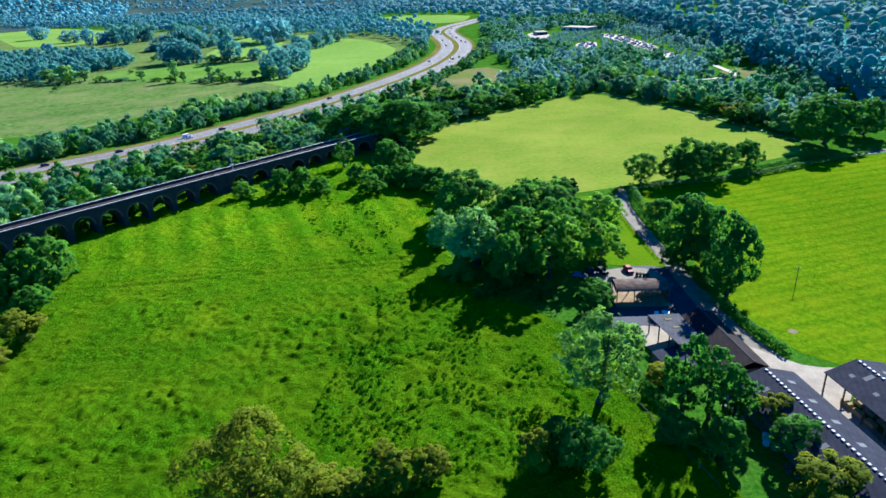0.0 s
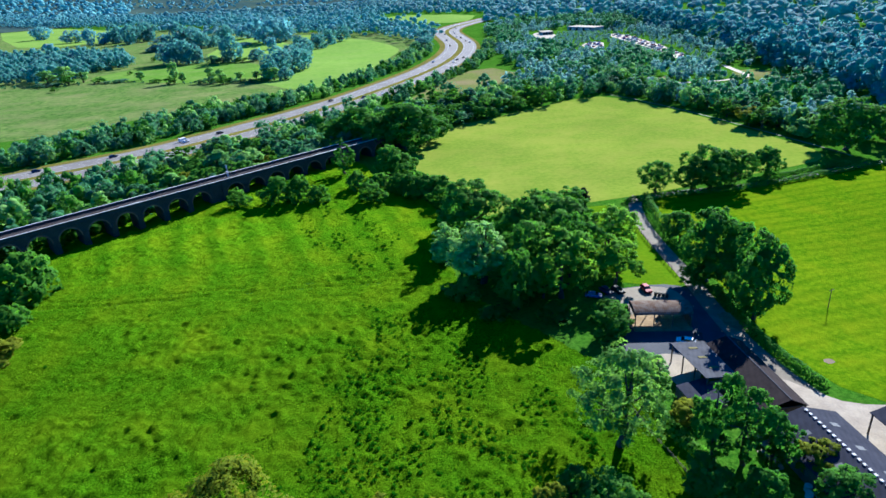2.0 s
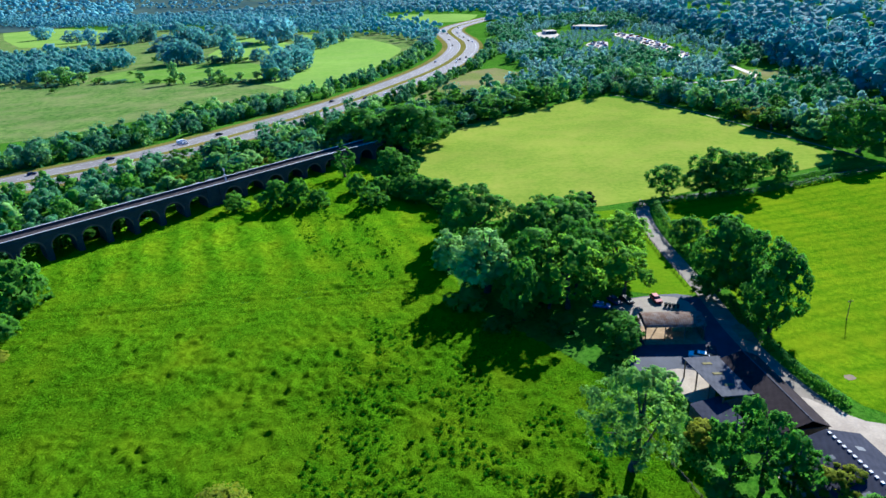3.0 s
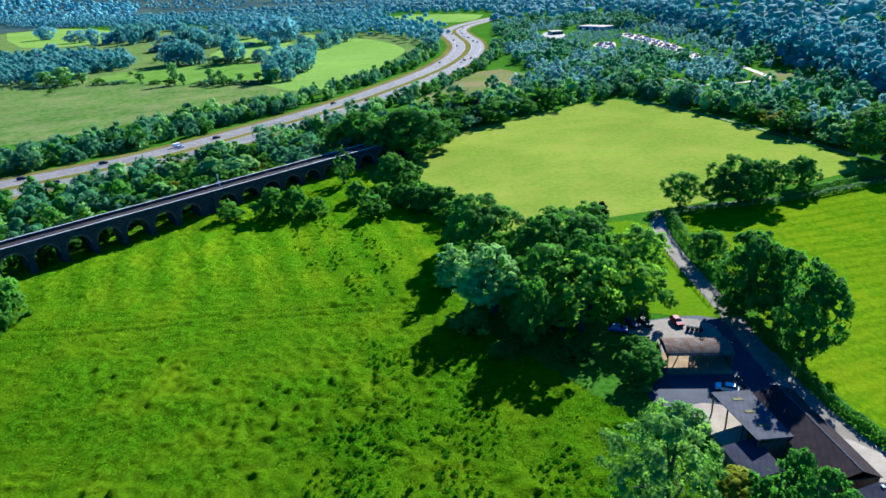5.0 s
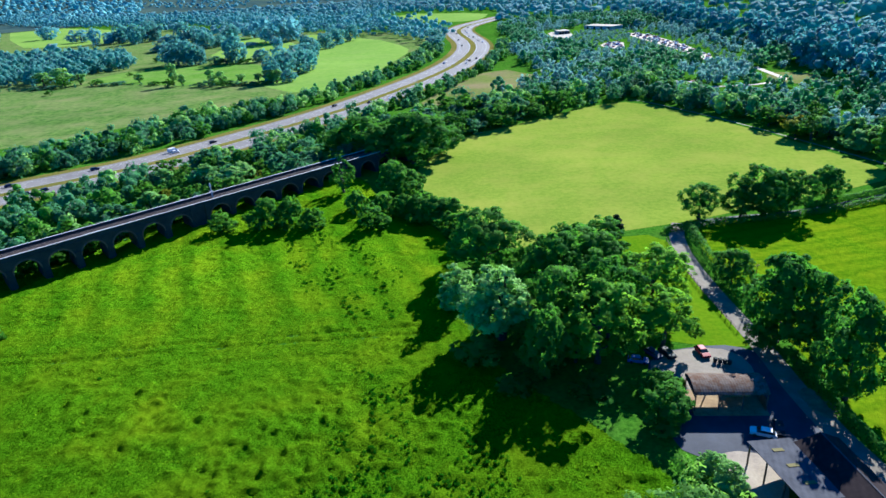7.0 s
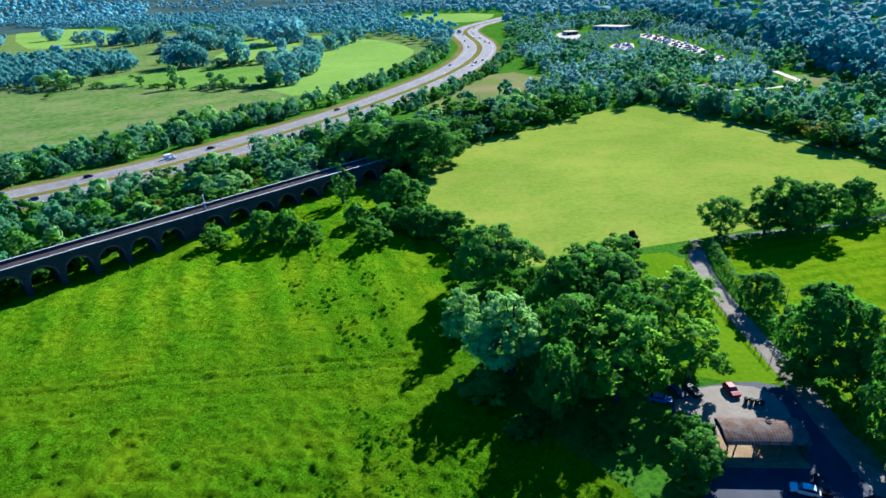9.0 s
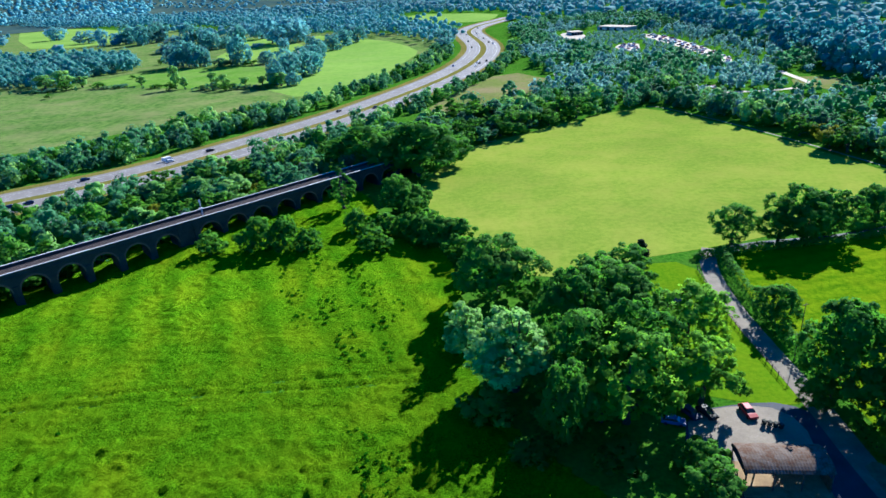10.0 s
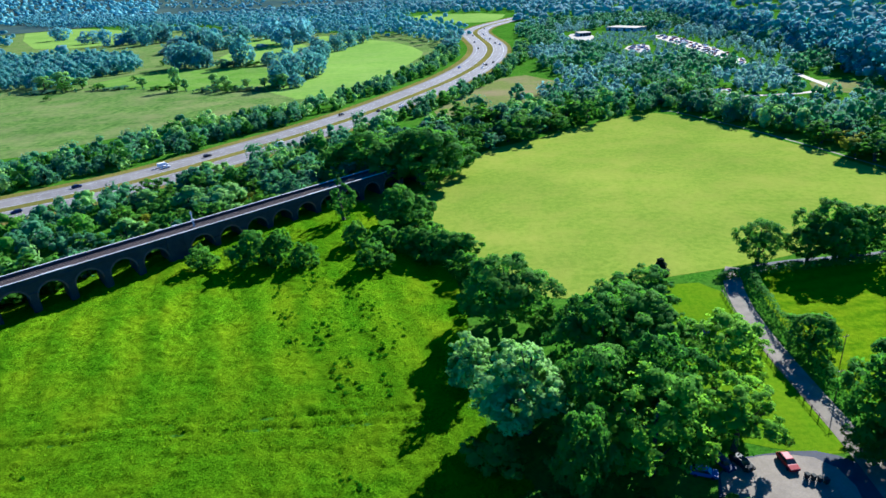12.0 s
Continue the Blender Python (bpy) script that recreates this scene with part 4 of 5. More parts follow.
          [(-580, 1465), (-635, 1630), (-520, 1650), (-444, 1400)], [(-216, 1560), (12, 1405), (5, 1220), (-48, 1165), (-150, 1260)], [(-1120, 2050), (-1048, 2250), (-930, 1950), (-1004, 1890)], BAND]
farpts = []
for x, y in scatter([(-1700, 900), (-720, 960), (-600, 1100), (-480, 1150), (-420, 1250), (-600, 1430), (-980, 1740), (-1400, 2030)], 22, RW, FIELDS):
    if noise.noise(Vector((x / 90, y / 90, 3.3))) > 0.16:
        farpts.append((x, y))
farpts += scatter([(20, 1150), (262, 1110), (700, 1200), (1200, 1500), (1200, 2000), (-2000, 2500), (-1200, 2190), (-895, 1915), (-640, 1660), (-520, 1665), (-206, 1565), (20, 1410)], 24, RW, FIELDS)
farpts += scatter([(300, 1000), (320, 700), (380, 480), (520, 330), (900, 300), (1500, 900), (1200, 1450), (420, 1120)], 24, RW)
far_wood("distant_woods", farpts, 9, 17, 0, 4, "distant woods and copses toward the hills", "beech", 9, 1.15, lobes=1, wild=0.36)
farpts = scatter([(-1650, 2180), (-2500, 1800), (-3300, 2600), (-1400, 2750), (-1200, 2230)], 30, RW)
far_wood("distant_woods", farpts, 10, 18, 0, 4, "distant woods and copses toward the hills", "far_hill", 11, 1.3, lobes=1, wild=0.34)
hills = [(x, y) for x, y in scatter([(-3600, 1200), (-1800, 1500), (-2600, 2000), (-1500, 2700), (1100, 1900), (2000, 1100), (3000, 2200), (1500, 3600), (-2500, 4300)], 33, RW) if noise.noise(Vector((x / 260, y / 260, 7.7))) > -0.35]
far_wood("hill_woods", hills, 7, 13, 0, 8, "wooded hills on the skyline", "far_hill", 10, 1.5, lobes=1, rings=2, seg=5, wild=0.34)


# ---- hedges ----
def hedge(line, h, w, label, mat="bushleaf", seed=1, dens=48):
    """A hedge along a line: stems inside, leaf sprays all over."""
    rng = np.random.default_rng(seed)
    line = chaikin(line, 2)
    e = empty("hedge", Matrix.Translation((line[0].x, line[0].y, 0)), label, "hedge", "hedges")
    Cs, Ns, Ds = [], [], []
    bm = bmesh.new()
    for a, b in zip(line, line[1:]):
        n = int((b - a).length * dens)
        s = rng.random(n)
        t = (b - a).normalized()
        nrm = np.array([t.y, -t.x, 0])
        th = rng.uniform(-0.35, math.pi + 0.35, n)
        hh = h * (0.85 + 0.25 * np.array([noise.noise(Vector(((a.x + q * (b - a).x) / 5, (a.y + q * (b - a).y) / 5, seed))) for q in s]))
        side, up = np.cos(th), np.sin(th)
        P = np.outer(1 - s, (a.x, a.y, 0)) + np.outer(s, (b.x, b.y, 0))
        P += nrm * (side * w / 2 * rng.uniform(0.8, 1.15, n))[:, None]
        P[:, 2] = np.maximum(0.1, hh * (0.35 + 0.65 * up) * rng.uniform(0.85, 1.08, n))
        Cs.append(P - np.array([line[0].x, line[0].y, 0]))
        Ds.append(nrm * side[:, None] + np.outer(up + 0.1, (0, 0, 1)))
        Ns.append(nrm * side[:, None] + np.outer(up + 0.1, (0, 0, 1)) + rng.normal(size=(n, 3)) * 0.4)
        for q in range(max(1, int((b - a).length / 2.5))):
            p = a.lerp(b, rng.random()) - line[0]
            tube(bm, (p.x, p.y, -0.1), (p.x + rng.normal() * 0.3, p.y + rng.normal() * 0.3, h * 0.7), 0.08, 0.03, 5)
    tagged(part("stems", bm, "bark", e), kind="stuff")
    C, N = np.concatenate(Cs), np.concatenate(Ns)
    N /= np.linalg.norm(N, axis=1)[:, None]
    V, F = cards(rng, C, N, 0.5 * rng.uniform(0.6, 1.4, len(C)))
    G = N * 0.5 + np.concatenate(Ds) * 0.7
    mesh_np("foliage", V, F, mat, e, normals=np.repeat(G / np.linalg.norm(G, axis=1)[:, None], 3, 0))


hedge([(53, 228.6), (66, 233), (84, 236), (103, 239), (131, 250), (167, 263.5)], 2.3, 2.2, "dark clipped hedge along the grazed field", seed=1)
hedge([(104, 245), (131, 256.5), (150, 263)], 2.2, 2.0, "thick hedge along the side lane", seed=2)
hedge([(61, 230), (59.8, 215), (59.6, 200), (60.5, 186), (61.5, 174)], 4.6, 3.4, "overgrown hedge beside the lane", seed=3)
hedge([(61.5, 158), (62.2, 146), (63.2, 134), (65.8, 124), (68.5, 117)], 2.2, 2.3, "overgrown dark hedge between lane and pasture", seed=4)
hedge([(-13, 240), (-6, 228), (0, 216), (8, 211)], 3.2, 4.0, "rough hedge at the foot of the grazed field", seed=5)
hedge([(30, 128), (33, 118), (35, 106), (38, 96), (42, 84)], 2.5, 3.5, "scrubby hedge between meadow and barns", seed=6)
hedge([(-30, 77), (-20, 78), (-10, 80)], 2.0, 3.0, "yellowing hedge at the meadow's edge", "gold", seed=7)


# ---- rushes and rough grass ----
def tufts(name, places, mat, blades, label, seed):
    """Tussocks of upright, outward-leaning blades."""
    rng = np.random.default_rng(seed)
    P = np.repeat(np.array(places), blades, 0)
    n = len(P)
    a = rng.uniform(0, 6.283, n)
    r, hgt = P[:, 2] * 0.5, P[:, 3] * rng.uniform(0.6, 1.15, n)
    q = rng.random(n) ** 0.6
    B = np.stack([P[:, 0] + np.cos(a) * r * q * 0.7, P[:, 1] + np.sin(a) * r * q * 0.7, np.full(n, 0.3)], 1)
    T = B + np.stack([np.cos(a) * r * q * 0.6, np.sin(a) * r * q * 0.6, hgt * (1.1 - 0.5 * q)], 1)
    b = a + rng.uniform(-1.5, 1.5, n)
    wv = np.stack([-np.sin(b), np.cos(b), np.zeros(n)], 1) * (r * 0.34)[:, None]
    V = np.stack([B - wv, B + wv, T + wv * 0.35, T - wv * 0.35], 1).reshape(-1, 3)
    return tagged(mesh_np(name, V, np.arange(n * 4).reshape(-1, 4), mat), label, "grass", "", "stuff")


def tussocks(name, places, mat, count, label, seed):
    """Rounded clumps of rush: small sprays over a dome."""
    rng = np.random.default_rng(seed)
    P = np.repeat(np.array(places), count, 0)
    D = rng.normal(size=(len(P), 3))
    D[:, 2] = np.abs(D[:, 2]) + 0.2
    D /= np.linalg.norm(D, axis=1)[:, None]
    C = np.stack([P[:, 0], P[:, 1], np.full(len(P), 0.45)], 1) + D * np.stack([P[:, 2] * 0.5, P[:, 2] * 0.5, P[:, 3]], 1) * rng.uniform(0.6, 1.05, (len(P), 1))
    N = D + rng.normal(size=D.shape) * 0.5
    N /= np.linalg.norm(N, axis=1)[:, None]
    V, F = cards(rng, C, N, P[:, 2] * 0.36)
    return tagged(mesh_np(name, V, F, mat), label, "grass", "", "stuff")


RG = random.Random(5)
rush = []
for x, y in scatter([(-32, 158), (-14, 144), (-2, 132), (18, 114), (24, 84), (-34, 80), (-32, 120)], 1.4, RG):
    d = noise.noise(Vector((x / 9, y / 9, 2))) + 0.35 * noise.noise(Vector((x / 2.5, y / 2.5, 5)))
    if d > RG.uniform(-0.22, 0.16):
        rush.append((x, y, RG.uniform(0.5, 1.3), RG.uniform(0.35, 0.75)))
for x, y in scatter([(-70, 236), (-48, 238), (-24, 200), (-26, 178), (-44, 180), (-60, 205)], 2.0, RG):
    if noise.noise(Vector((x / 5, y / 8, 9))) > 0.04:
        rush.append((x, y, RG.uniform(0.8, 1.6), RG.uniform(0.4, 0.8)))
for x, y in scatter([(-130, 180), (-100, 60), (40, 60), (14, 120), (-14, 165), (-20, 236), (-60, 250), (-120, 222)], 6, RG):
    if RG.random() < 0.05:
        rush.append((x, y, RG.uniform(0.5, 1.1), RG.uniform(0.3, 0.6)))
tussocks("rushes", rush, "tuft", 22, "dark green tussocks of rushes in the meadow", 1)
turf = []
for x, y in scatter([(-140, 196), (-104, 56), (36, 56), (30, 116), (14, 130), (-12, 165), (-20, 236), (-50, 262), (-75, 266), (-120, 224)], 1.25, RG):
    if noise.noise(Vector((x / 5, y / 5, 4))) > -0.3:
        turf.append((x, y, RG.uniform(0.5, 1.2), RG.uniform(0.25, 0.55)))
tufts("long_grass", turf, "blade", 6, "long uneven meadow grass", 2)

# copies made: the stock itself is taken away
for p, _, _ in STOCK:
    for o in (*p.children_recursive, p):
        bpy.data.objects.remove(o)


# ---- viaduct ----
def build_viaduct():
    d = (RAIL_B - RAIL_A).normalized()
    ang = math.degrees(math.atan2(d.y, d.x))
    v = empty("railway_viaduct", pose(RAIL_A.x, RAIL_A.y, 0, 0, 0, ang), "long dark brick railway viaduct with round arches", "viaduct")
    length, deck, half, pitch, span, foot = (RAIL_B - RAIL_A).length, 7.0, 4.3, 9.75, 7.5, -3.4
    lead, king, extra = 2.9, 17, 5.3

    def bay(width, spn):
        """One arch: front and back walls and soffit in one block."""
        bm = bmesh.new()
        r = spn / 2
        spring = deck - 1.3 - r
        prof = [(-r, foot), (-r, spring)] + [(-r * math.cos(a), spring + r * math.sin(a)) for a in [math.pi * k / 14 for k in range(1, 14)]] + [(r, spring), (r, foot)]
        fr, bk = [bm.verts.new((x, -half, z)) for x, z in prof], [bm.verts.new((x, half, z)) for x, z in prof]
        tf, tb = [bm.verts.new((x, -half, deck)) for x, z in prof], [bm.verts.new((x, half, deck)) for x, z in prof]
        for k in range(len(prof) - 1):
            bm.faces.new((fr[k], fr[k + 1], bk[k + 1], bk[k]))
            if k not in (0, len(prof) - 2):
                bm.faces.new((fr[k], tf[k], tf[k + 1], fr[k + 1]))
                bm.faces.new((bk[k], bk[k + 1], tb[k + 1], tb[k]))
        w = width / 2
        for s, e in ((-1, 0), (1, len(prof) - 1)):
            k = 1 if s < 0 else len(prof) - 2
            for y, side, top in ((-half, fr, tf), (half, bk, tb)):
                a = [bm.verts.new((s * w, y, foot)), bm.verts.new((s * w, y, deck))]
                bm.faces.new((side[e], side[k], top[e], a[1], a[0]) if top[e] is not side[k] else (side[e], side[k], a[1], a[0]))
        return bm

    me = None
    n = int((length - lead - extra) / pitch)

    def station(i):
        """Where the i-th pier stands along the viaduct."""
        return lead + i * pitch + (extra if i >= king else 0)

    for i in range(n):
        x = station(i) + pitch / 2
        if me is None:
            ob = part("arch", bay(pitch, span), "brick", v)
            me = ob.data
        else:
            ob = new("arch", me)
            ob.parent = v
        ob.location = (x, 0, 0)
    # arch rings, pilasters, string course
    ring = None
    for i in range(n):
        for side in (-1, 1):
            if ring is None:
                bm = bmesh.new()
                r, spring = span / 2, deck - 1.3 - span / 2
                a0 = [math.pi * k / 16 for k in range(17)]
                for k in range(16):
                    q = []
                    for rr in (r - 0.02, r + 0.45):
                        for a in (a0[k], a0[k + 1]):
                            q.append((-rr * math.cos(a), spring + rr * math.sin(a)))
                    f = [bm.verts.new((q[j][0], -0.06, q[j][1])) for j in (0, 1, 3, 2)]
                    g = [bm.verts.new((q[j][0], 0.06, q[j][1])) for j in (0, 1, 3, 2)]
                    bm.faces.new(f), bm.faces.new(g[::-1])
                    for j in range(4):
                        bm.faces.new((f[j], g[j], g[(j + 1) % 4], f[(j + 1) % 4]))
                bmesh.ops.remove_doubles(bm, verts=bm.verts, dist=0.001)
                o = part("arch_ring", bm, "redbrick", v)
                ring = o.data
            else:
                o = new("arch_ring", ring)
                o.parent = v
            o.location = (station(i) + pitch / 2, side * (half + 0.04), 0)
    part("king_pier", box(station(king) - extra / 2, 0, (deck + foot) / 2, extra, 2 * half, deck - foot), "brick", v)
    for i in range(n + 1):
        if i == king:
            continue
        for side in (-1, 1):
            part("pier_face", box(station(i), side * (half + 0.1), (deck + foot - 3.2) / 2, 1.7, 0.26, deck - foot - 3.2, 0.05), "brick", v)
    for side in (-1, 1):
        for x in (station(king) - extra, station(king)):
            part("pilaster", box(x, side * (half + 0.2), (deck + foot + 1.3) / 2, 1.6, 0.45, deck - foot + 1.3, 0.05), "brick", v)
            part("pilaster_cap", box(x, side * (half + 0.2), deck + 1.38, 1.8, 0.6, 0.16, 0.03), "coping", v)
    L = station(n)
    part("deck", box(L / 2, 0, deck + 0.1, L, 2 * half - 0.05, 0.2), "ballast", v, "brown ballasted railway deck")
    for side in (-1, 1):
        part("parapet", box(L / 2, side * (half - 0.2), deck + 0.65, L, 0.4, 1.1), "brick", v)
        part("string_course", box(L / 2, side * (half + 0.1), deck - 0.1, L, 0.24, 0.25, 0.04), "brick", v)
        part("coping", box(L / 2, side * (half - 0.2), deck + 1.26, L, 0.5, 0.14, 0.03), "coping", v, "pale stone coping along the parapet")
    for a, c in ((133, 141), (219, 233)):
        part("coping_repair", box((a + c) / 2, -half + 0.2, deck + 1.36, c - a, 0.75, 0.1, 0.03), "paint", v, "fresh white concrete coping")
    for y in (-2.45, -1.0, 1.0, 2.45):
        part("rail", box(L / 2, y, deck + 0.36, L, 0.08, 0.14), "steel", v)
    sl = part("sleeper", box(0, 0, 0, 0.26, 2.5, 0.14), "timber", v)
    sl.location = (0.4, -1.72, deck + 0.25)
    V, F = [], []
    for k in range(1, int(L / 0.75)):
        for y in (-1.72, 1.72):
            b = len(V)
            V += [(0.4 + k * 0.75 + sx * 0.13, y + sy * 1.25, deck + zz) for zz in (0.2, 0.3) for sx, sy in ((-1, -1), (1, -1), (1, 1), (-1, 1))]
            F += [(b + 4, b + 5, b + 6, b + 7), (b, b + 1, b + 5, b + 4), (b + 1, b + 2, b + 6, b + 5), (b + 2, b + 3, b + 7, b + 6), (b + 3, b, b + 4, b + 7)]
    tagged(mesh_obj("track_timber", V, F, "timber", v), "rows of timber sleepers", "", "", "stuff")
    return v


viaduct = build_viaduct()


# ---- barns ----
def gable_barn(name, x, y, ang, width, length, eave, ridge, roof, label, ridge_at=0.5, skylights=(), lightmat="skylight", open_side=False, posts=True, ridge_dash=False, wallmat="timber"):
    """A long shed. Local x runs across, y along; the origin is the middle of the far end."""
    b = empty(name, pose(x, y, 0, 0, 0, ang), label, "barn")
    w0, w1, rx = -width / 2, width / 2, (ridge_at - 0.5) * width
    for s, (xa, xb) in (("left", (w0 - 0.35, rx)), ("right", (rx, w1 + 0.35))):
        bm = bmesh.new()
        za, zb = (eave, ridge) if s == "left" else (ridge, eave)
        q = []
        for yy in (0.4, -length - 0.4):
            for dz in (0, 0.12):
                q.append([bm.verts.new((xa, yy, za + dz)), bm.verts.new((xb, yy, zb + dz))])
        a, c, d, e = q
        bm.faces.new((c[0], c[1], e[1], e[0])), bm.faces.new((a[0], d[0], d[1], a[1]))
        bm.faces.new((a[0], c[0], e[0], d[0])), bm.faces.new((a[1], d[1], e[1], c[1]))
        bm.faces.new((a[0], a[1], c[1], c[0])), bm.faces.new((d[0], e[0], e[1], d[1]))
        part("roof_slope", bm, roof, b)
    for side, yy, fx in skylights:
        xa, xb = (w0, rx) if side < 0 else (rx, w1)
        cx = xa + (xb - xa) * fx
        cz = eave + (ridge - eave) * (fx if side < 0 else 1 - fx) + 0.16
        tilt = math.atan2(ridge - eave, abs(xb - xa)) * (-1 if side < 0 else 1)
        part("rooflight", box(cx, -yy, cz, 1.9, 1.0, 0.05, 0, Matrix.Rotation(tilt, 4, "Y")), lightmat, b, "translucent rooflight panel")
    if ridge_dash:
        cap = None
        k = 0.6
        while k < length:
            if cap is None:
                o = part("ridge_vent", box(0, 0, 0, 0.5, 0.6, 0.12, 0.03), "coping", b, "pale ridge vent panel")
                cap = o.data
            else:
                o = new("ridge_vent", cap)
                o.parent = b
            o.location = (rx, -k, ridge + 0.17)
            k += 1.15
    else:
        part("ridge_cap", box(rx, -length / 2, ridge + 0.1, 0.26, length + 0.8, 0.12, 0.03), "roof_grey" if name == "brown_shed" else roof, b)
    # walls and posts
    n = max(2, int(length / 5))
    for i in range(n + 1):
        for xx in (w0, w1):
            part("post", box(xx, -i * length / n, eave / 2, 0.24, 0.24, eave), "timber", b)
        part("tie_beam", box(0, -i * length / n, eave - 0.15, width, 0.16, 0.26), "timber", b)
    walls = [] if open_side else [("side_wall", box(w0 + 0.05, -length / 2, eave / 2, 0.14, length - 0.3, eave - 0.02))]
    walls.append(("side_wall", box(w1 - 0.05, -length / 2, eave / 2, 0.14, length - 0.3, eave - 0.02)))
    walls.append(("end_wall", box(0, -length + 0.1, eave / 2, width - 0.3, 0.14, eave - 0.02)))
    if not open_side:
        walls.append(("end_wall", box(0, -0.1, eave / 2, width - 0.3, 0.14, eave - 0.02)))
    for nm, bm in walls:
        part(nm, bm, wallmat, b)
    return b


gable_barn("cattle_barn", 57.2, 103.5, 10.5, 13, 66, 3.6, 5.8, "roof_blue", "long slate-blue sheeted cattle barn with pale ridge vents", 0.5,
           [(1, 4 + 6 * k, 0.5) for k in range(10)] + [(-1, 5 + 8 * k, 0.5) for k in range(8)], "skylight", False, True, True)
gable_barn("straw_barn", 75.2, 104.3, 11, 12.5, 60, 4.6, 6.6, "roof_blue", "slate-blue open-sided straw barn with rooflights", 0.5,
           [(-1, 3 + 6 * k, 0.35) for k in range(9)] + [(-1, 5 + 6 * k, 0.72) for k in range(9)] + [(1, 4 + 6 * k, 0.5) for k in range(9)], "skylight", True, True, True)
gable_barn("brown_shed", 52.2, 128.6, 9, 8.4, 22, 3.4, 5.2, "roof_brown", "dark brown sheeted farm shed beside the lane", 0.61)


def lean_to():
    b = empty("open_shed", pose(41.2, 127.3, 0, 0, 0, 14), "grey sheeted open shed with yellowed rooflights", "shed")
    w, ln, z0, z1 = 7.6, 13.0, 4.7, 3.7
    bm = bmesh.new()
    for dz in (0, 0.12):
        bm.faces.new([bm.verts.new(p) for p in ((-0.4, 0.4, z0 + dz), (w, 0.4, z1 + dz), (w, -ln, z1 + dz), (-0.4, -ln, z0 + dz))])
    f = list(bm.faces)
    for i in range(4):
        a, c = f[0].verts, f[1].verts
        bm.faces.new((a[i], a[(i + 1) % 4], c[(i + 1) % 4], c[i]))
    part("roof", bm, "roof_grey", b)
    for k in (2.2, 5.8, 9.6):
        part("rooflight", box(w * 0.45, -k, z0 - (z0 - z1) * 0.45 + 0.16, 2.0, 0.7, 0.05, 0, Matrix.Rotation(math.atan2(z0 - z1, w), 4, "Y")), "skylight_y", b, "yellowed rooflight panel")
    for k in range(4):
        part("post", box(0, -k * ln / 3, z0 / 2, 0.22, 0.22, z0), "timber", b)
        part("rafter", box(w / 2, -k * ln / 3, (z0 + z1) / 2 - 0.1, w, 0.14, 0.2, 0, Matrix.Rotation(math.atan2(z0 - z1, w), 4, "Y")), "timber", b)
    part("back_wall", box(w - 0.1, -ln / 2, z1 / 2, 0.16, ln, z1 - 0.02), "timber", b)
    part("end_wall", box(w / 2, -ln + 0.1, z1 / 2, w - 0.3, 0.14, z1 - 0.1), "timber", b)


lean_to()


def low_shed():
    b = empty("low_shed", pose(38.6, 115.5, 0, 0, 0, 14), "low dark sheeted lean-to beside the open shed", "shed")
    bm = bmesh.new()
    for dz in (0, 0.1):
        bm.faces.new([bm.verts.new(p) for p in ((0, 0, 2.5 + dz), (6.2, 0, 3.1 + dz), (6.2, -8, 3.1 + dz), (0, -8, 2.5 + dz))])
    f = list(bm.faces)
    for i in range(4):
        a, c = f[0].verts, f[1].verts
        bm.faces.new((a[i], a[(i + 1) % 4], c[(i + 1) % 4], c[i]))
    part("roof", bm, "roof_blue", b)
    part("side_wall", box(0.1, -4, 1.2, 0.14, 7.8, 2.4), "timber", b)
    part("end_wall", box(3.1, -7.85, 1.2, 6.0, 0.14, 2.4), "timber", b)
    for k in (0, 1, 2):
        part("post", box(0.3 + k * 2.8, -0.15, 1.25, 0.18, 0.18, 2.5), "timber", b)


low_shed()


def dutch_barn():
    b = empty("dutch_barn", pose(43.3, 144.6, 0, 0, 0, -1), "open dutch barn with rusty curved corrugated roof", "barn")
    ln, w, eave, rise = 13.6, 6.4, 3.9, 1.0
    bm = bmesh.new()
    k = 12
    for t in (0, 0.07):
        for i in range(k):
            q = []
            for j in (i, i + 1):
                a = 0.85 + (math.pi - 1.7) * j / k
                q.append((-(w / 2 + 0.3) * math.cos(a) / math.cos(0.85), eave + (rise + t) * (math.sin(a) - math.sin(0.85)) / (1 - math.sin(0.85)) + t))
            f = [bm.verts.new((-ln / 2, q[0][0], q[0][1])), bm.verts.new((ln / 2, q[0][0], q[0][1])), bm.verts.new((ln / 2, q[1][0], q[1][1])), bm.verts.new((-ln / 2, q[1][0], q[1][1]))]
            bm.faces.new(f)
    part("roof", bm, "roof_rust", b, "rusty curved corrugated roof")
    bm = bmesh.new()
    arc = [0.85 + (math.pi - 1.7) * j / k for j in range(k + 1)]
    prof = [(-(w / 2 + 0.25) * math.cos(a) / math.cos(0.85), eave - 0.02 + rise * (math.sin(a) - math.sin(0.85)) / (1 - math.sin(0.85))) for a in arc]
    prof = [(-w / 2 - 0.25, eave - 0.5)] + prof + [(w / 2 + 0.25, eave - 0.5)]
    face = [[bm.verts.new((-ln / 2 + dx, y, z)) for y, z in prof] for dx in (0.05, 0.12)]
    bm.faces.new(face[0]), bm.faces.new(face[1][::-1])
    for i in range(len(prof)):
        j = (i + 1) % len(prof)
        bm.faces.new((face[0][i], face[1][i], face[1][j], face[0][j]))
    part("gable_sheet", bm, "roof_blue", b, "dark sheeted gable above the open end")
    for i in range(4):
        x = -ln / 2 + 0.3 + i * (ln - 0.6) / 3
        for y in (-w / 2, w / 2):
            part("post", box(x, y, eave / 2, 0.2, 0.2, eave), "steel", b)
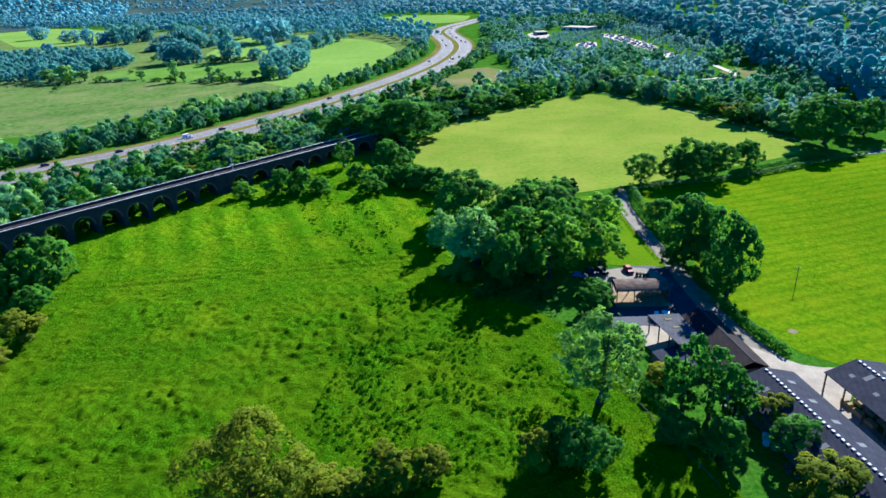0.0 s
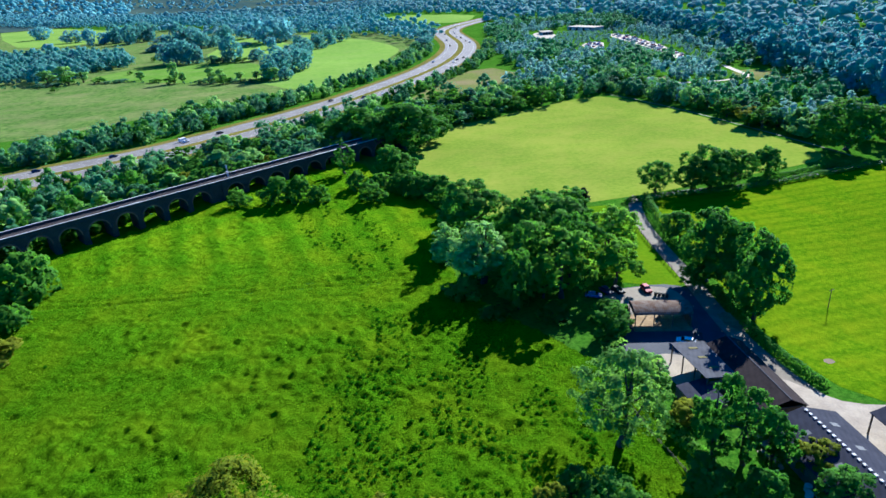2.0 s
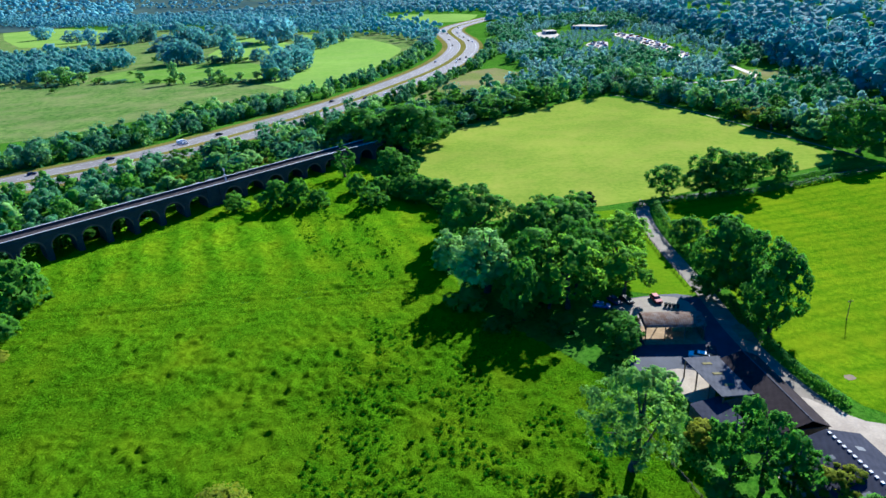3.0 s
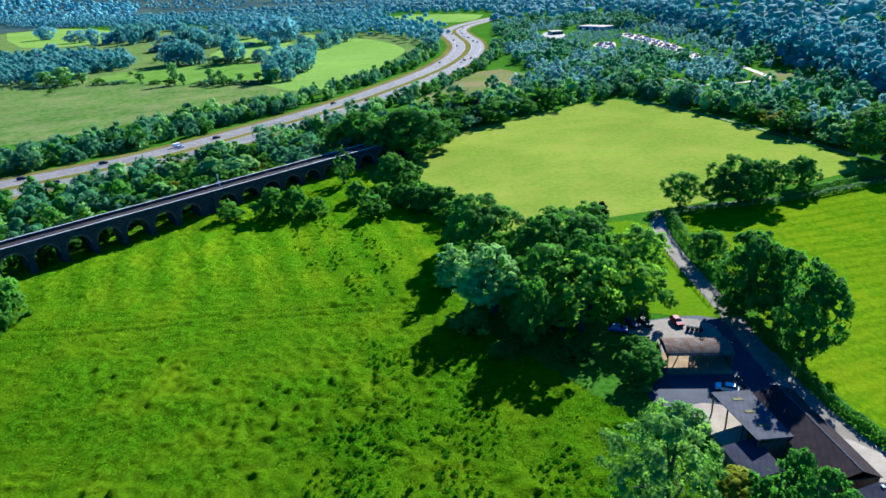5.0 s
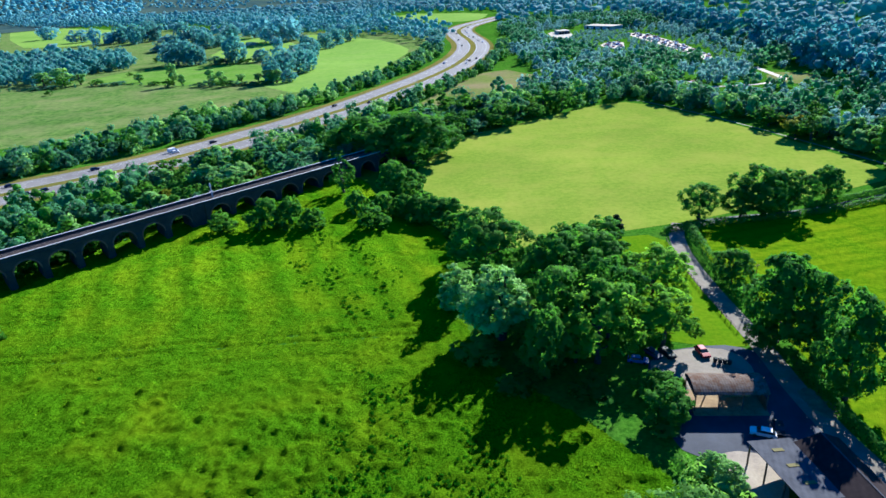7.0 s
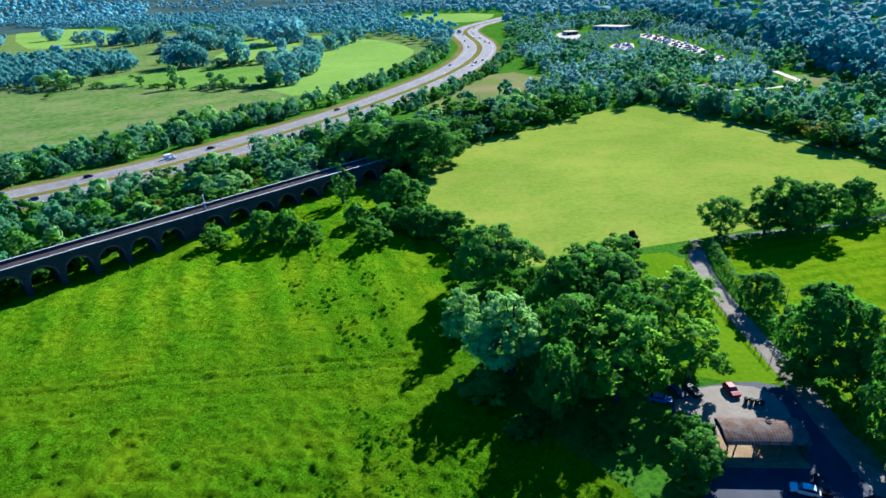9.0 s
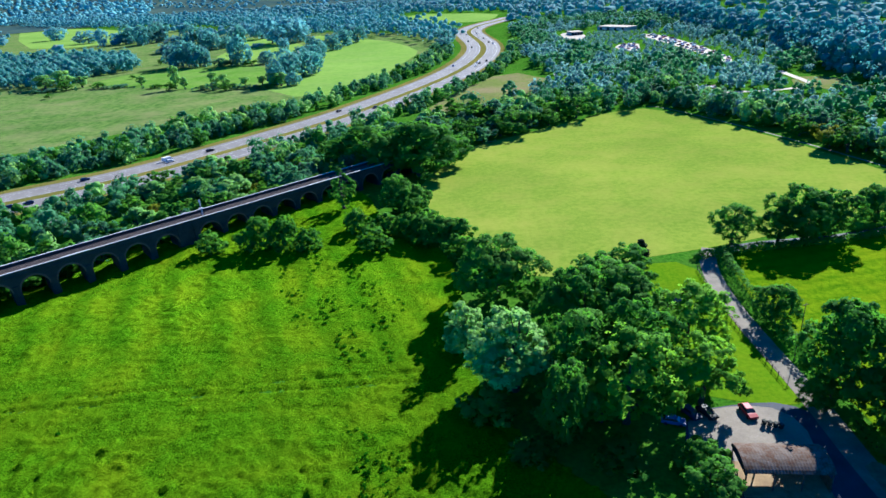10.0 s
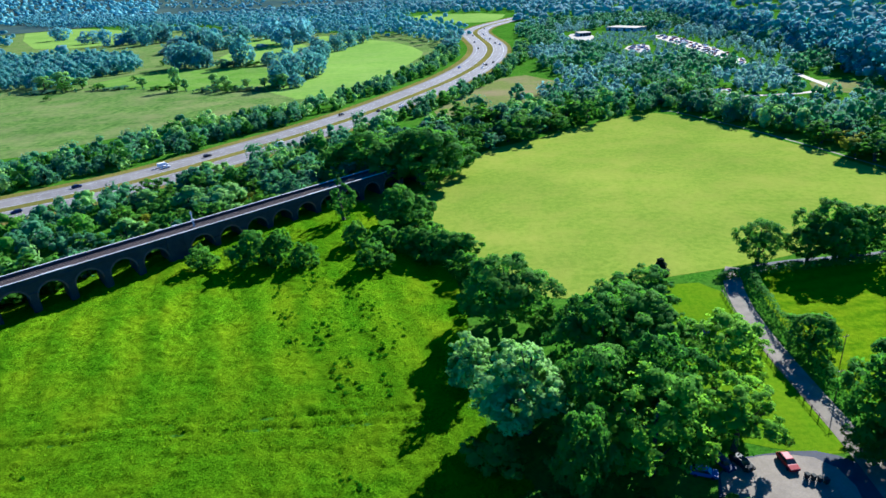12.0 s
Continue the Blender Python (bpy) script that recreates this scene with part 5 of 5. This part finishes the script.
        part("tie_beam", box(x, 0, eave - 0.1, 0.12, w, 0.2), "steel", b)
    part("floor_slab", box(0, -0.6, 0.1, ln, w + 1.6, 0.1, 0.02), "strawfloor", b, "dusty straw-strewn concrete floor")
    part("end_boards", box(ln / 2 - 0.3, 0, 1.2, 0.1, w, 2.4), "timber", b)
    return b


dutch_barn()


def bale(x, y, z, ang, kind):
    if kind == "round":
        bm = tube(bmesh.new(), (-0.6, 0, 0.65), (0.6, 0, 0.65), 0.65, 0.65, 14)
    else:
        bm = box(0, 0, 0.45, 2.2, 1.1, 0.9, 0.06)
    me = bpy.data.meshes.new("hay_bale")
    bm.to_mesh(me)
    bm.free()
    me.materials.append(M["hay"])
    o = new("hay_bale", me)
    o.matrix_basis = pose(x, y, z, 0, 0, ang)
    tagged(o, "pale golden hay bale stacked under the barn roof", "bale", "hay bales")


for i in range(2):
    for k in range(1):
        bale(45 + i * 2.4, 146, 0.06 + k * 0.9, -2, "square")
for i in range(3):
    bale(71.5 + i * 0.5, 99 - i * 3, 0.07, 100, "square")
    bale(73.8 + i * 0.5, 99 - i * 3, 0.07, 100, "square")


def garden_shed():
    b = empty("garden_shed", pose(41.2, 199.5, 0, 0, 0, 12), "small garden building with dark slate roof", "shed")
    part("wall", box(0, 0, 1.3, 4, 3, 2.6), "redbrick", b)
    for s in (-1, 1):
        part("roof", box(0, s * 0.88, 3.2, 4.5, 2.25, 0.12, 0, Matrix.Rotation(s * -0.65, 4, "X")), "slate", b)
    for s in (-1, 1):
        bm = bmesh.new()
        bm.faces.new([bm.verts.new((s * 1.95, y, z)) for y, z in ((-1.5, 2.6), (1.5, 2.6), (0, 3.75))])
        part("gable", bm, "redbrick", b)
    dr = part("door", box(-0.8, -1.53, 1.0, 0.9, 0.06, 2.0), "timber", b)
    wd = part("window", box(0.9, -1.53, 1.5, 1.0, 0.07, 0.9), "paint", b, "white framed window")
    part("pane", box(0.9, -1.58, 1.5, 0.82, 0.03, 0.72), "glass", wd)


garden_shed()


# ---- vehicles ----
def car_paint(name, col):
    m, n, l, p = material(name)
    p.inputs["Base Color"].default_value = (*col, 1)
    p.inputs["Roughness"].default_value = 0.5
    p.inputs["Specular IOR Level"].default_value = 0.15
    return m


def car_mix():
    m, n, l, p = material("car_paints")
    g = n.new("ShaderNodeNewGeometry")
    r = n.new("ShaderNodeValToRGB")
    r.color_ramp.interpolation = "CONSTANT"
    for i, c in enumerate(((0.03, 0.03, 0.035), (0.6, 0.6, 0.6), (0.3, 0.03, 0.03), (0.04, 0.07, 0.2), (0.4, 0.41, 0.42))):
        el = r.color_ramp.elements[i] if i < 2 else r.color_ramp.elements.new(i / 5)
        el.position, el.color = i / 5, (*c, 1)
    l.new(g.outputs["Random Per Island"], r.inputs[0])
    l.new(r.outputs[0], p.inputs["Base Color"])
    p.inputs["Roughness"].default_value = 0.3
    return m


M["car_mix"] = car_mix()
PAINTS = [car_paint("paint_" + k, c) for k, c in (("red", (0.3, 0.02, 0.03)), ("navy", (0.02, 0.035, 0.09)), ("black", (0.015, 0.015, 0.018)), ("white", (0.7, 0.7, 0.7)), ("silver", (0.38, 0.39, 0.4)), ("blue", (0.05, 0.12, 0.3)))]
COLOURS = ["dark red", "navy blue", "black", "white", "silver grey", "blue"]


def make_car(col, van=False):
    c = empty("van" if van else "car", Matrix(), f"{COLOURS[col]} {'delivery van' if van else 'hatchback car'}", "van" if van else "car")
    L, W = (5.4, 2.0) if van else (4.3, 1.78)
    prof = [(-L / 2, 0.35), (-L / 2, 0.8), (-L / 2 + 0.9, 1.0), (L / 2 - 0.25, 1.0), (L / 2, 0.85), (L / 2, 0.35)] if not van else [(-L / 2, 0.4), (-L / 2, 1.0), (-L / 2 + 0.9, 1.2), (-L / 2 + 1.5, 2.2), (L / 2, 2.25), (L / 2, 0.4)]

    def slab(pts, w0, w1):
        bm = bmesh.new()
        z0, z1 = min(z for _, z in pts), max(z for _, z in pts)
        sides = [[bm.verts.new((x, s * (w0 + (w1 - w0) * (z - z0) / (z1 - z0)) / 2, z)) for x, z in pts] for s in (-1, 1)]
        bm.faces.new(sides[0]), bm.faces.new(sides[1][::-1])
        for i in range(len(pts)):
            j = (i + 1) % len(pts)
            bm.faces.new((sides[0][i], sides[1][i], sides[1][j], sides[0][j]))
        bmesh.ops.bevel(bm, geom=list(bm.edges), offset=0.05, segments=1, affect="EDGES")
        return bm
    part("body", slab(prof, W, W * (0.95 if van else 0.97)), PAINTS[col], c)
    if not van:
        part("window_band", slab([(-L / 2 + 1.0, 0.98), (-L / 2 + 1.75, 1.42), (L / 2 - 0.75, 1.42), (L / 2 - 0.2, 0.98)], W * 0.95, W * 0.78), "glass", c)
        part("roof", slab([(-L / 2 + 1.7, 1.4), (-L / 2 + 1.85, 1.47), (L / 2 - 0.85, 1.47), (L / 2 - 0.7, 1.4)], W * 0.78, W * 0.7), PAINTS[col], c)
    else:
        part("windscreen", box(-L / 2 + 1.18, 0, 1.72, 0.06, 1.7, 0.8, 0, Matrix.Rotation(0.55, 4, "Y")), "glass", c)
    for x in (-L / 2 + 0.8, L / 2 - 0.8):
        for s in (-1, 1):
            part("wheel", tube(bmesh.new(), (x, s * W / 2 - 0.11, 0.32), (x, s * W / 2 + 0.02, 0.32), 0.32, 0.32, 12), "rubber", c)
    for s in (-1, 1):
        part("headlight", box(-L / 2 + 0.04, s * 0.6, 0.72, 0.08, 0.32, 0.14), "skylight", c)
    return c


CARS = [make_car(i) for i in range(6)] + [make_car(3, True)]


def park(i, x, y, ang, z=0.06, label="", group="parked cars"):
    return tagged(copy_thing(CARS[i], pose(x, y, z, 0, 0, ang)), label, "", group)


for i, x, y, a in [(0, 44.1, 160.7, 100), (2, 36.6, 160.4, 118), (1, 33.6, 160.3, 118), (5, 29.9, 158.0, 165)]:
    park(i, x, y, a, 0.06, f"{COLOURS[i]} car parked in the farmyard")
park(3, 46.6, 134.6, -20, 0.06, "white car parked between the barns")
park(2, 49.7, 135.7, 75, 0.06, "black car parked between the barns")
RC = random.Random(11)
for k in range(34):
    i = RC.randrange(8, len(MEDIAN) - 14)
    side = RC.choice((-1, 1))
    off = side * RC.choice((5.4, 9.1, 12.8))
    a, b = MEDIAN[i], MEDIAN[i + 1]
    t = (b - a).normalized()
    p = a.lerp(b, RC.random()) + Vector((t.y, -t.x)) * off
    c = RC.choice((1, 2, 2, 3, 3, 4, 5, 6))
    park(c, p.x, p.y, math.degrees(math.atan2(t.y, t.x)) + (180 if side < 0 else 0), 0.1, ("white delivery van" if c == 6 else COLOURS[c] + " car") + " on the motorway", "motorway traffic")
for c in CARS:
    for o in (*c.children_recursive, c):
        bpy.data.objects.remove(o)


# ---- car parks and sheds in the far wood ----
patch("car_park", [(76, 912), (79, 824), (101, 820), (106, 886)], 0.1, "concrete", "pale open ground in the far wood", 1, 1, "yard")
patch("car_park_lower", [(115, 744), (120, 688), (136, 695), (146, 762)], 0.1, "concrete", "pale car park in the far wood", 1, 1, "yard")
patch("car_park_upper", [(160, 835), (167, 770), (176, 660), (176, 580), (191, 610), (193, 712), (181, 835)], 0.1, "concrete", "pale car park full of cars in the far wood", 1, 1, "yard")
patch("picnic_yard", [(184, 476), (194, 512), (217, 510), (226, 470), (204, 461)], 0.1, "rough", "rough grassy clearing in the wood", 1, 1, "yard")
patch("picnic_car_park", [(110, 461), (114, 491), (128, 498), (141, 494), (131, 461)], 0.13, "concrete", "small pale car park by the field", 1, 0.5, "yard")
ribbon("wood_track", chaikin([(134, 470), (150, 469), (164, 469), (177, 471), (190, 476), (198, 485), (198, 515), (199, 540)], 2), -2.2, 2.2, 0.14, "concrete", "pale track through the clearing")
ribbon("field_path", chaikin([(86, 438.5), (92, 438), (124, 373), (152, 294), (158, 275)], 2), -0.5, 0.5, 0.07, "gravel", "narrow pale path along the field edge")


def shed(x, y, ang, w, ln, h):
    b = empty("retail_shed", pose(x, y, 0, 0, 0, ang), "low pale flat-roofed building in the far wood", "building", "far sheds")
    part("wall", box(0, 0, h / 2, w, ln, h), "industrial", b)
    part("roof", box(0, 0, h + 0.15, w + 0.8, ln + 0.8, 0.3), "concrete", b)
    for k in range(4):
        part("door", box(-w / 2 + (k + 0.5) * w / 4, -ln / 2 - 0.05, 1.6, 3, 0.1, 3.0), "plastic", b)


shed(150, 912, -50, 46, 20, 4)
shed(94, 880, 10, 14, 20, 3.5)


def parked_rows():
    rng = random.Random(21)
    V, F = [], []
    for poly, n in (([(162, 832), (169, 770), (178, 660), (177, 585), (190, 612), (191, 712), (180, 832)], 130), ([(117, 742), (121, 692), (135, 698), (144, 758)], 60), ([(111, 464), (115, 490), (128, 496), (139, 492), (130, 464)], 14)):
        for x, y in scatter(poly, 5.2, rng)[:n * 3:2]:
            a = 0.3 if rng.random() < 0.5 else 0.3 + math.pi / 2
            c, s = math.cos(a), math.sin(a)
            for (l0, l1, w, z0, z1) in ((-2.1, 2.1, 0.88, 0.25, 0.95), (-0.9, 1.6, 0.75, 0.95, 1.45)):
                k = len(V)
                V += [(x + c * px - s * py, y + s * px + c * py, z) for z, sh in ((z0, 1), (z1, 0.9)) for px, py in ((l0 * sh, -w), (l1 * sh, -w), (l1 * sh, w), (l0 * sh, w))]
                F += [(k + 4, k + 5, k + 6, k + 7), (k, k + 1, k + 5, k + 4), (k + 1, k + 2, k + 6, k + 5), (k + 2, k + 3, k + 7, k + 6), (k + 3, k, k + 4, k + 7)]
    tagged(mesh_obj("parked_vehicles", V, F, "car_mix"), "rows of parked cars in the far car parks", "cars", "", "stuff")


parked_rows()


# ---- poles, fences, bins, signal ----
def pole(x, y, h, label="grey wooden telegraph pole with crossarm"):
    e = empty("telegraph_pole", pose(x, y, 0, 0, 0, 20), label, "pole", "telegraph poles")
    part("shaft", tube(bmesh.new(), (0, 0, -0.3), (0, 0, h), 0.1, 0.07, 8), "timber", e)
    part("crossarm", box(0, 0, h - 0.5, 1.5, 0.1, 0.12), "timber", e)
    for s in (-0.6, 0.6):
        part("insulator", tube(bmesh.new(), (s, 0, h - 0.44), (s, 0, h - 0.28), 0.05, 0.04, 6), "paint", e)


pole(84.8, 148.5, 5.5)
pole(66, 190, 7)
pole(59.5, 178, 7)


def fence(line, label, step=2.4):
    line = [Vector(p) for p in line]
    e = empty("fence", pose(line[0].x, line[0].y, 0), label, "fence", "fences")
    post = rail = None
    for a, b in zip(line, line[1:]):
        n = max(1, round((b - a).length / step))
        ang = math.atan2((b - a).y, (b - a).x)
        for i in range(n):
            p = a.lerp(b, i / n) - line[0]
            if post is None:
                o = part("post", box(0, 0, 0.6, 0.13, 0.13, 1.25), "timber", e)
                post = o.data
            else:
                o = new("post", post)
                o.parent = e
            o.location = (p.x, p.y, 0)
            for z in (0.55, 1.0):
                if rail is None:
                    o = part("rail", box(0.5, 0, 0, 1.0, 0.05, 0.11), "timber", e)
                    rail = o.data
                else:
                    o = new("rail", rail)
                    o.parent = e
                o.matrix_basis = Matrix.Translation((p.x, p.y, z)) @ Matrix.Rotation(ang, 4, "Z") @ Matrix.Diagonal(((b - a).length / n, 1, 1, 1))


fence([(52.4, 222), (51.6, 208), (52.6, 190), (54.4, 170)], "low wooden rail fence along the lane")
fence([(28, 116), (31, 104), (35, 92), (40, 78)], "weathered rail fence between meadow and farm")


def bin_(x, y, ang):
    e = empty("wheelie_bin", pose(x, y, 0.06, 0, 0, ang), "dark green plastic wheelie bin in the yard", "bin", "bins")
    bm = bmesh.new()
    lo = [bm.verts.new((sx * 0.24, sy * 0.26, 0.08)) for sx, sy in ((-1, -1), (1, -1), (1, 1), (-1, 1))]
    hi = [bm.verts.new((sx * 0.3, sy * 0.36, 1.0)) for sx, sy in ((-1, -1), (1, -1), (1, 1), (-1, 1))]
    bm.faces.new(lo[::-1]), bm.faces.new(hi)
    for i in range(4):
        bm.faces.new((lo[i], lo[(i + 1) % 4], hi[(i + 1) % 4], hi[i]))
    part("body", bm, "plastic", e)
    part("lid", box(0, 0, 1.04, 0.64, 0.78, 0.07, 0.02), "plastic", e)
    for s in (-1, 1):
        part("wheel", tube(bmesh.new(), (s * 0.24, 0.3, 0.1), (s * 0.3, 0.3, 0.1), 0.1, 0.1, 8), "rubber", e)


for k in range(4):
    bin_(45.8 + k * 0.85, 157.5 - k * 0.35, 20)


def signal():
    e = empty("signal_post", pose(-104.6, 260.0, 7.2, 0, 0, 46), "white railway signal post on the viaduct", "signal")
    part("mast", tube(bmesh.new(), (0, 0, 0), (0, 0, 5.6), 0.2, 0.16, 8), "paint", e)
    part("head", box(0, 0.1, 4.9, 0.7, 0.3, 1.0, 0.04), "coping", e)
    part("platform", box(0, 0, 2.6, 1.2, 0.9, 0.08), "paint", e)
    part("ladder", box(0.35, 0, 1.3, 0.06, 0.4, 2.6), "paint", e)


signal()


# ---- clutter behind the barns ----
def wrapped_bale(x, y, z=0.05):
    bm = tube(bmesh.new(), (0, 0, 0), (0, 0, 1.15), 0.62, 0.62, 14)
    bmesh.ops.bevel(bm, geom=list(bm.edges), offset=0.06, segments=1, affect="EDGES")
    me = bpy.data.meshes.new("wrapped_bale")
    bm.to_mesh(me)
    bm.free()
    me.materials.append(M["paint"])
    o = new("wrapped_bale", me)
    o.location = (x, y, z)
    tagged(o, "white plastic-wrapped silage bale on the grass", "bale", "silage bales")


def tyre(x, y, z, tilt):
    bm = bmesh.new()
    n, k = 16, 8
    ring = [[bm.verts.new(((0.42 + 0.16 * math.cos(b)) * math.cos(a), (0.42 + 0.16 * math.cos(b)) * math.sin(a), 0.14 * math.sin(b))) for b in [j * 2 * math.pi / k for j in range(k)]] for a in [i * 2 * math.pi / n for i in range(n)]]
    for i in range(n):
        for j in range(k):
            bm.faces.new((ring[i][j], ring[(i + 1) % n][j], ring[(i + 1) % n][(j + 1) % k], ring[i][(j + 1) % k]))
    me = bpy.data.meshes.new("tyre")
    bm.to_mesh(me)
    bm.free()
    me.materials.append(M["steel"])
    o = new("tyre", me)
    o.matrix_basis = pose(x, y, z, tilt, 0, 30)
    tagged(o, "old grey tractor tyre lying behind the barn", "tyre", "tyres")


for x, y in ((51.9, 88.5), (53.0, 87.3), (52.4, 90.0), (53.5, 89.0)):
    wrapped_bale(x, y)
for x, y in ((52.7, 81.6), (53.8, 80.5), (53.3, 83)):
    tyre(x, y, 0.2, 0)


def trailer(x, y, ang):
    e = empty("farm_trailer", pose(x, y, 0.16, 0, 0, ang), "dark flatbed farm trailer under the barn end", "trailer")
    part("bed", box(0, 0, 0.9, 3.6, 1.9, 0.14, 0.02), "timber", e)
    for s in (-1, 1):
        part("side_board", box(0, s * 0.92, 1.2, 3.6, 0.06, 0.5), "steel", e)
        for k in (-0.6, 0.6):
            part("wheel", tube(bmesh.new(), (k, s * 0.8, 0.42), (k, s * 1.0, 0.42), 0.42, 0.42, 12), "rubber", e)
    part("drawbar", box(2.5, 0, 0.7, 1.6, 0.12, 0.12), "steel", e)


trailer(35.2, 142.5, 80)
trailer(34.4, 147.5, 95)
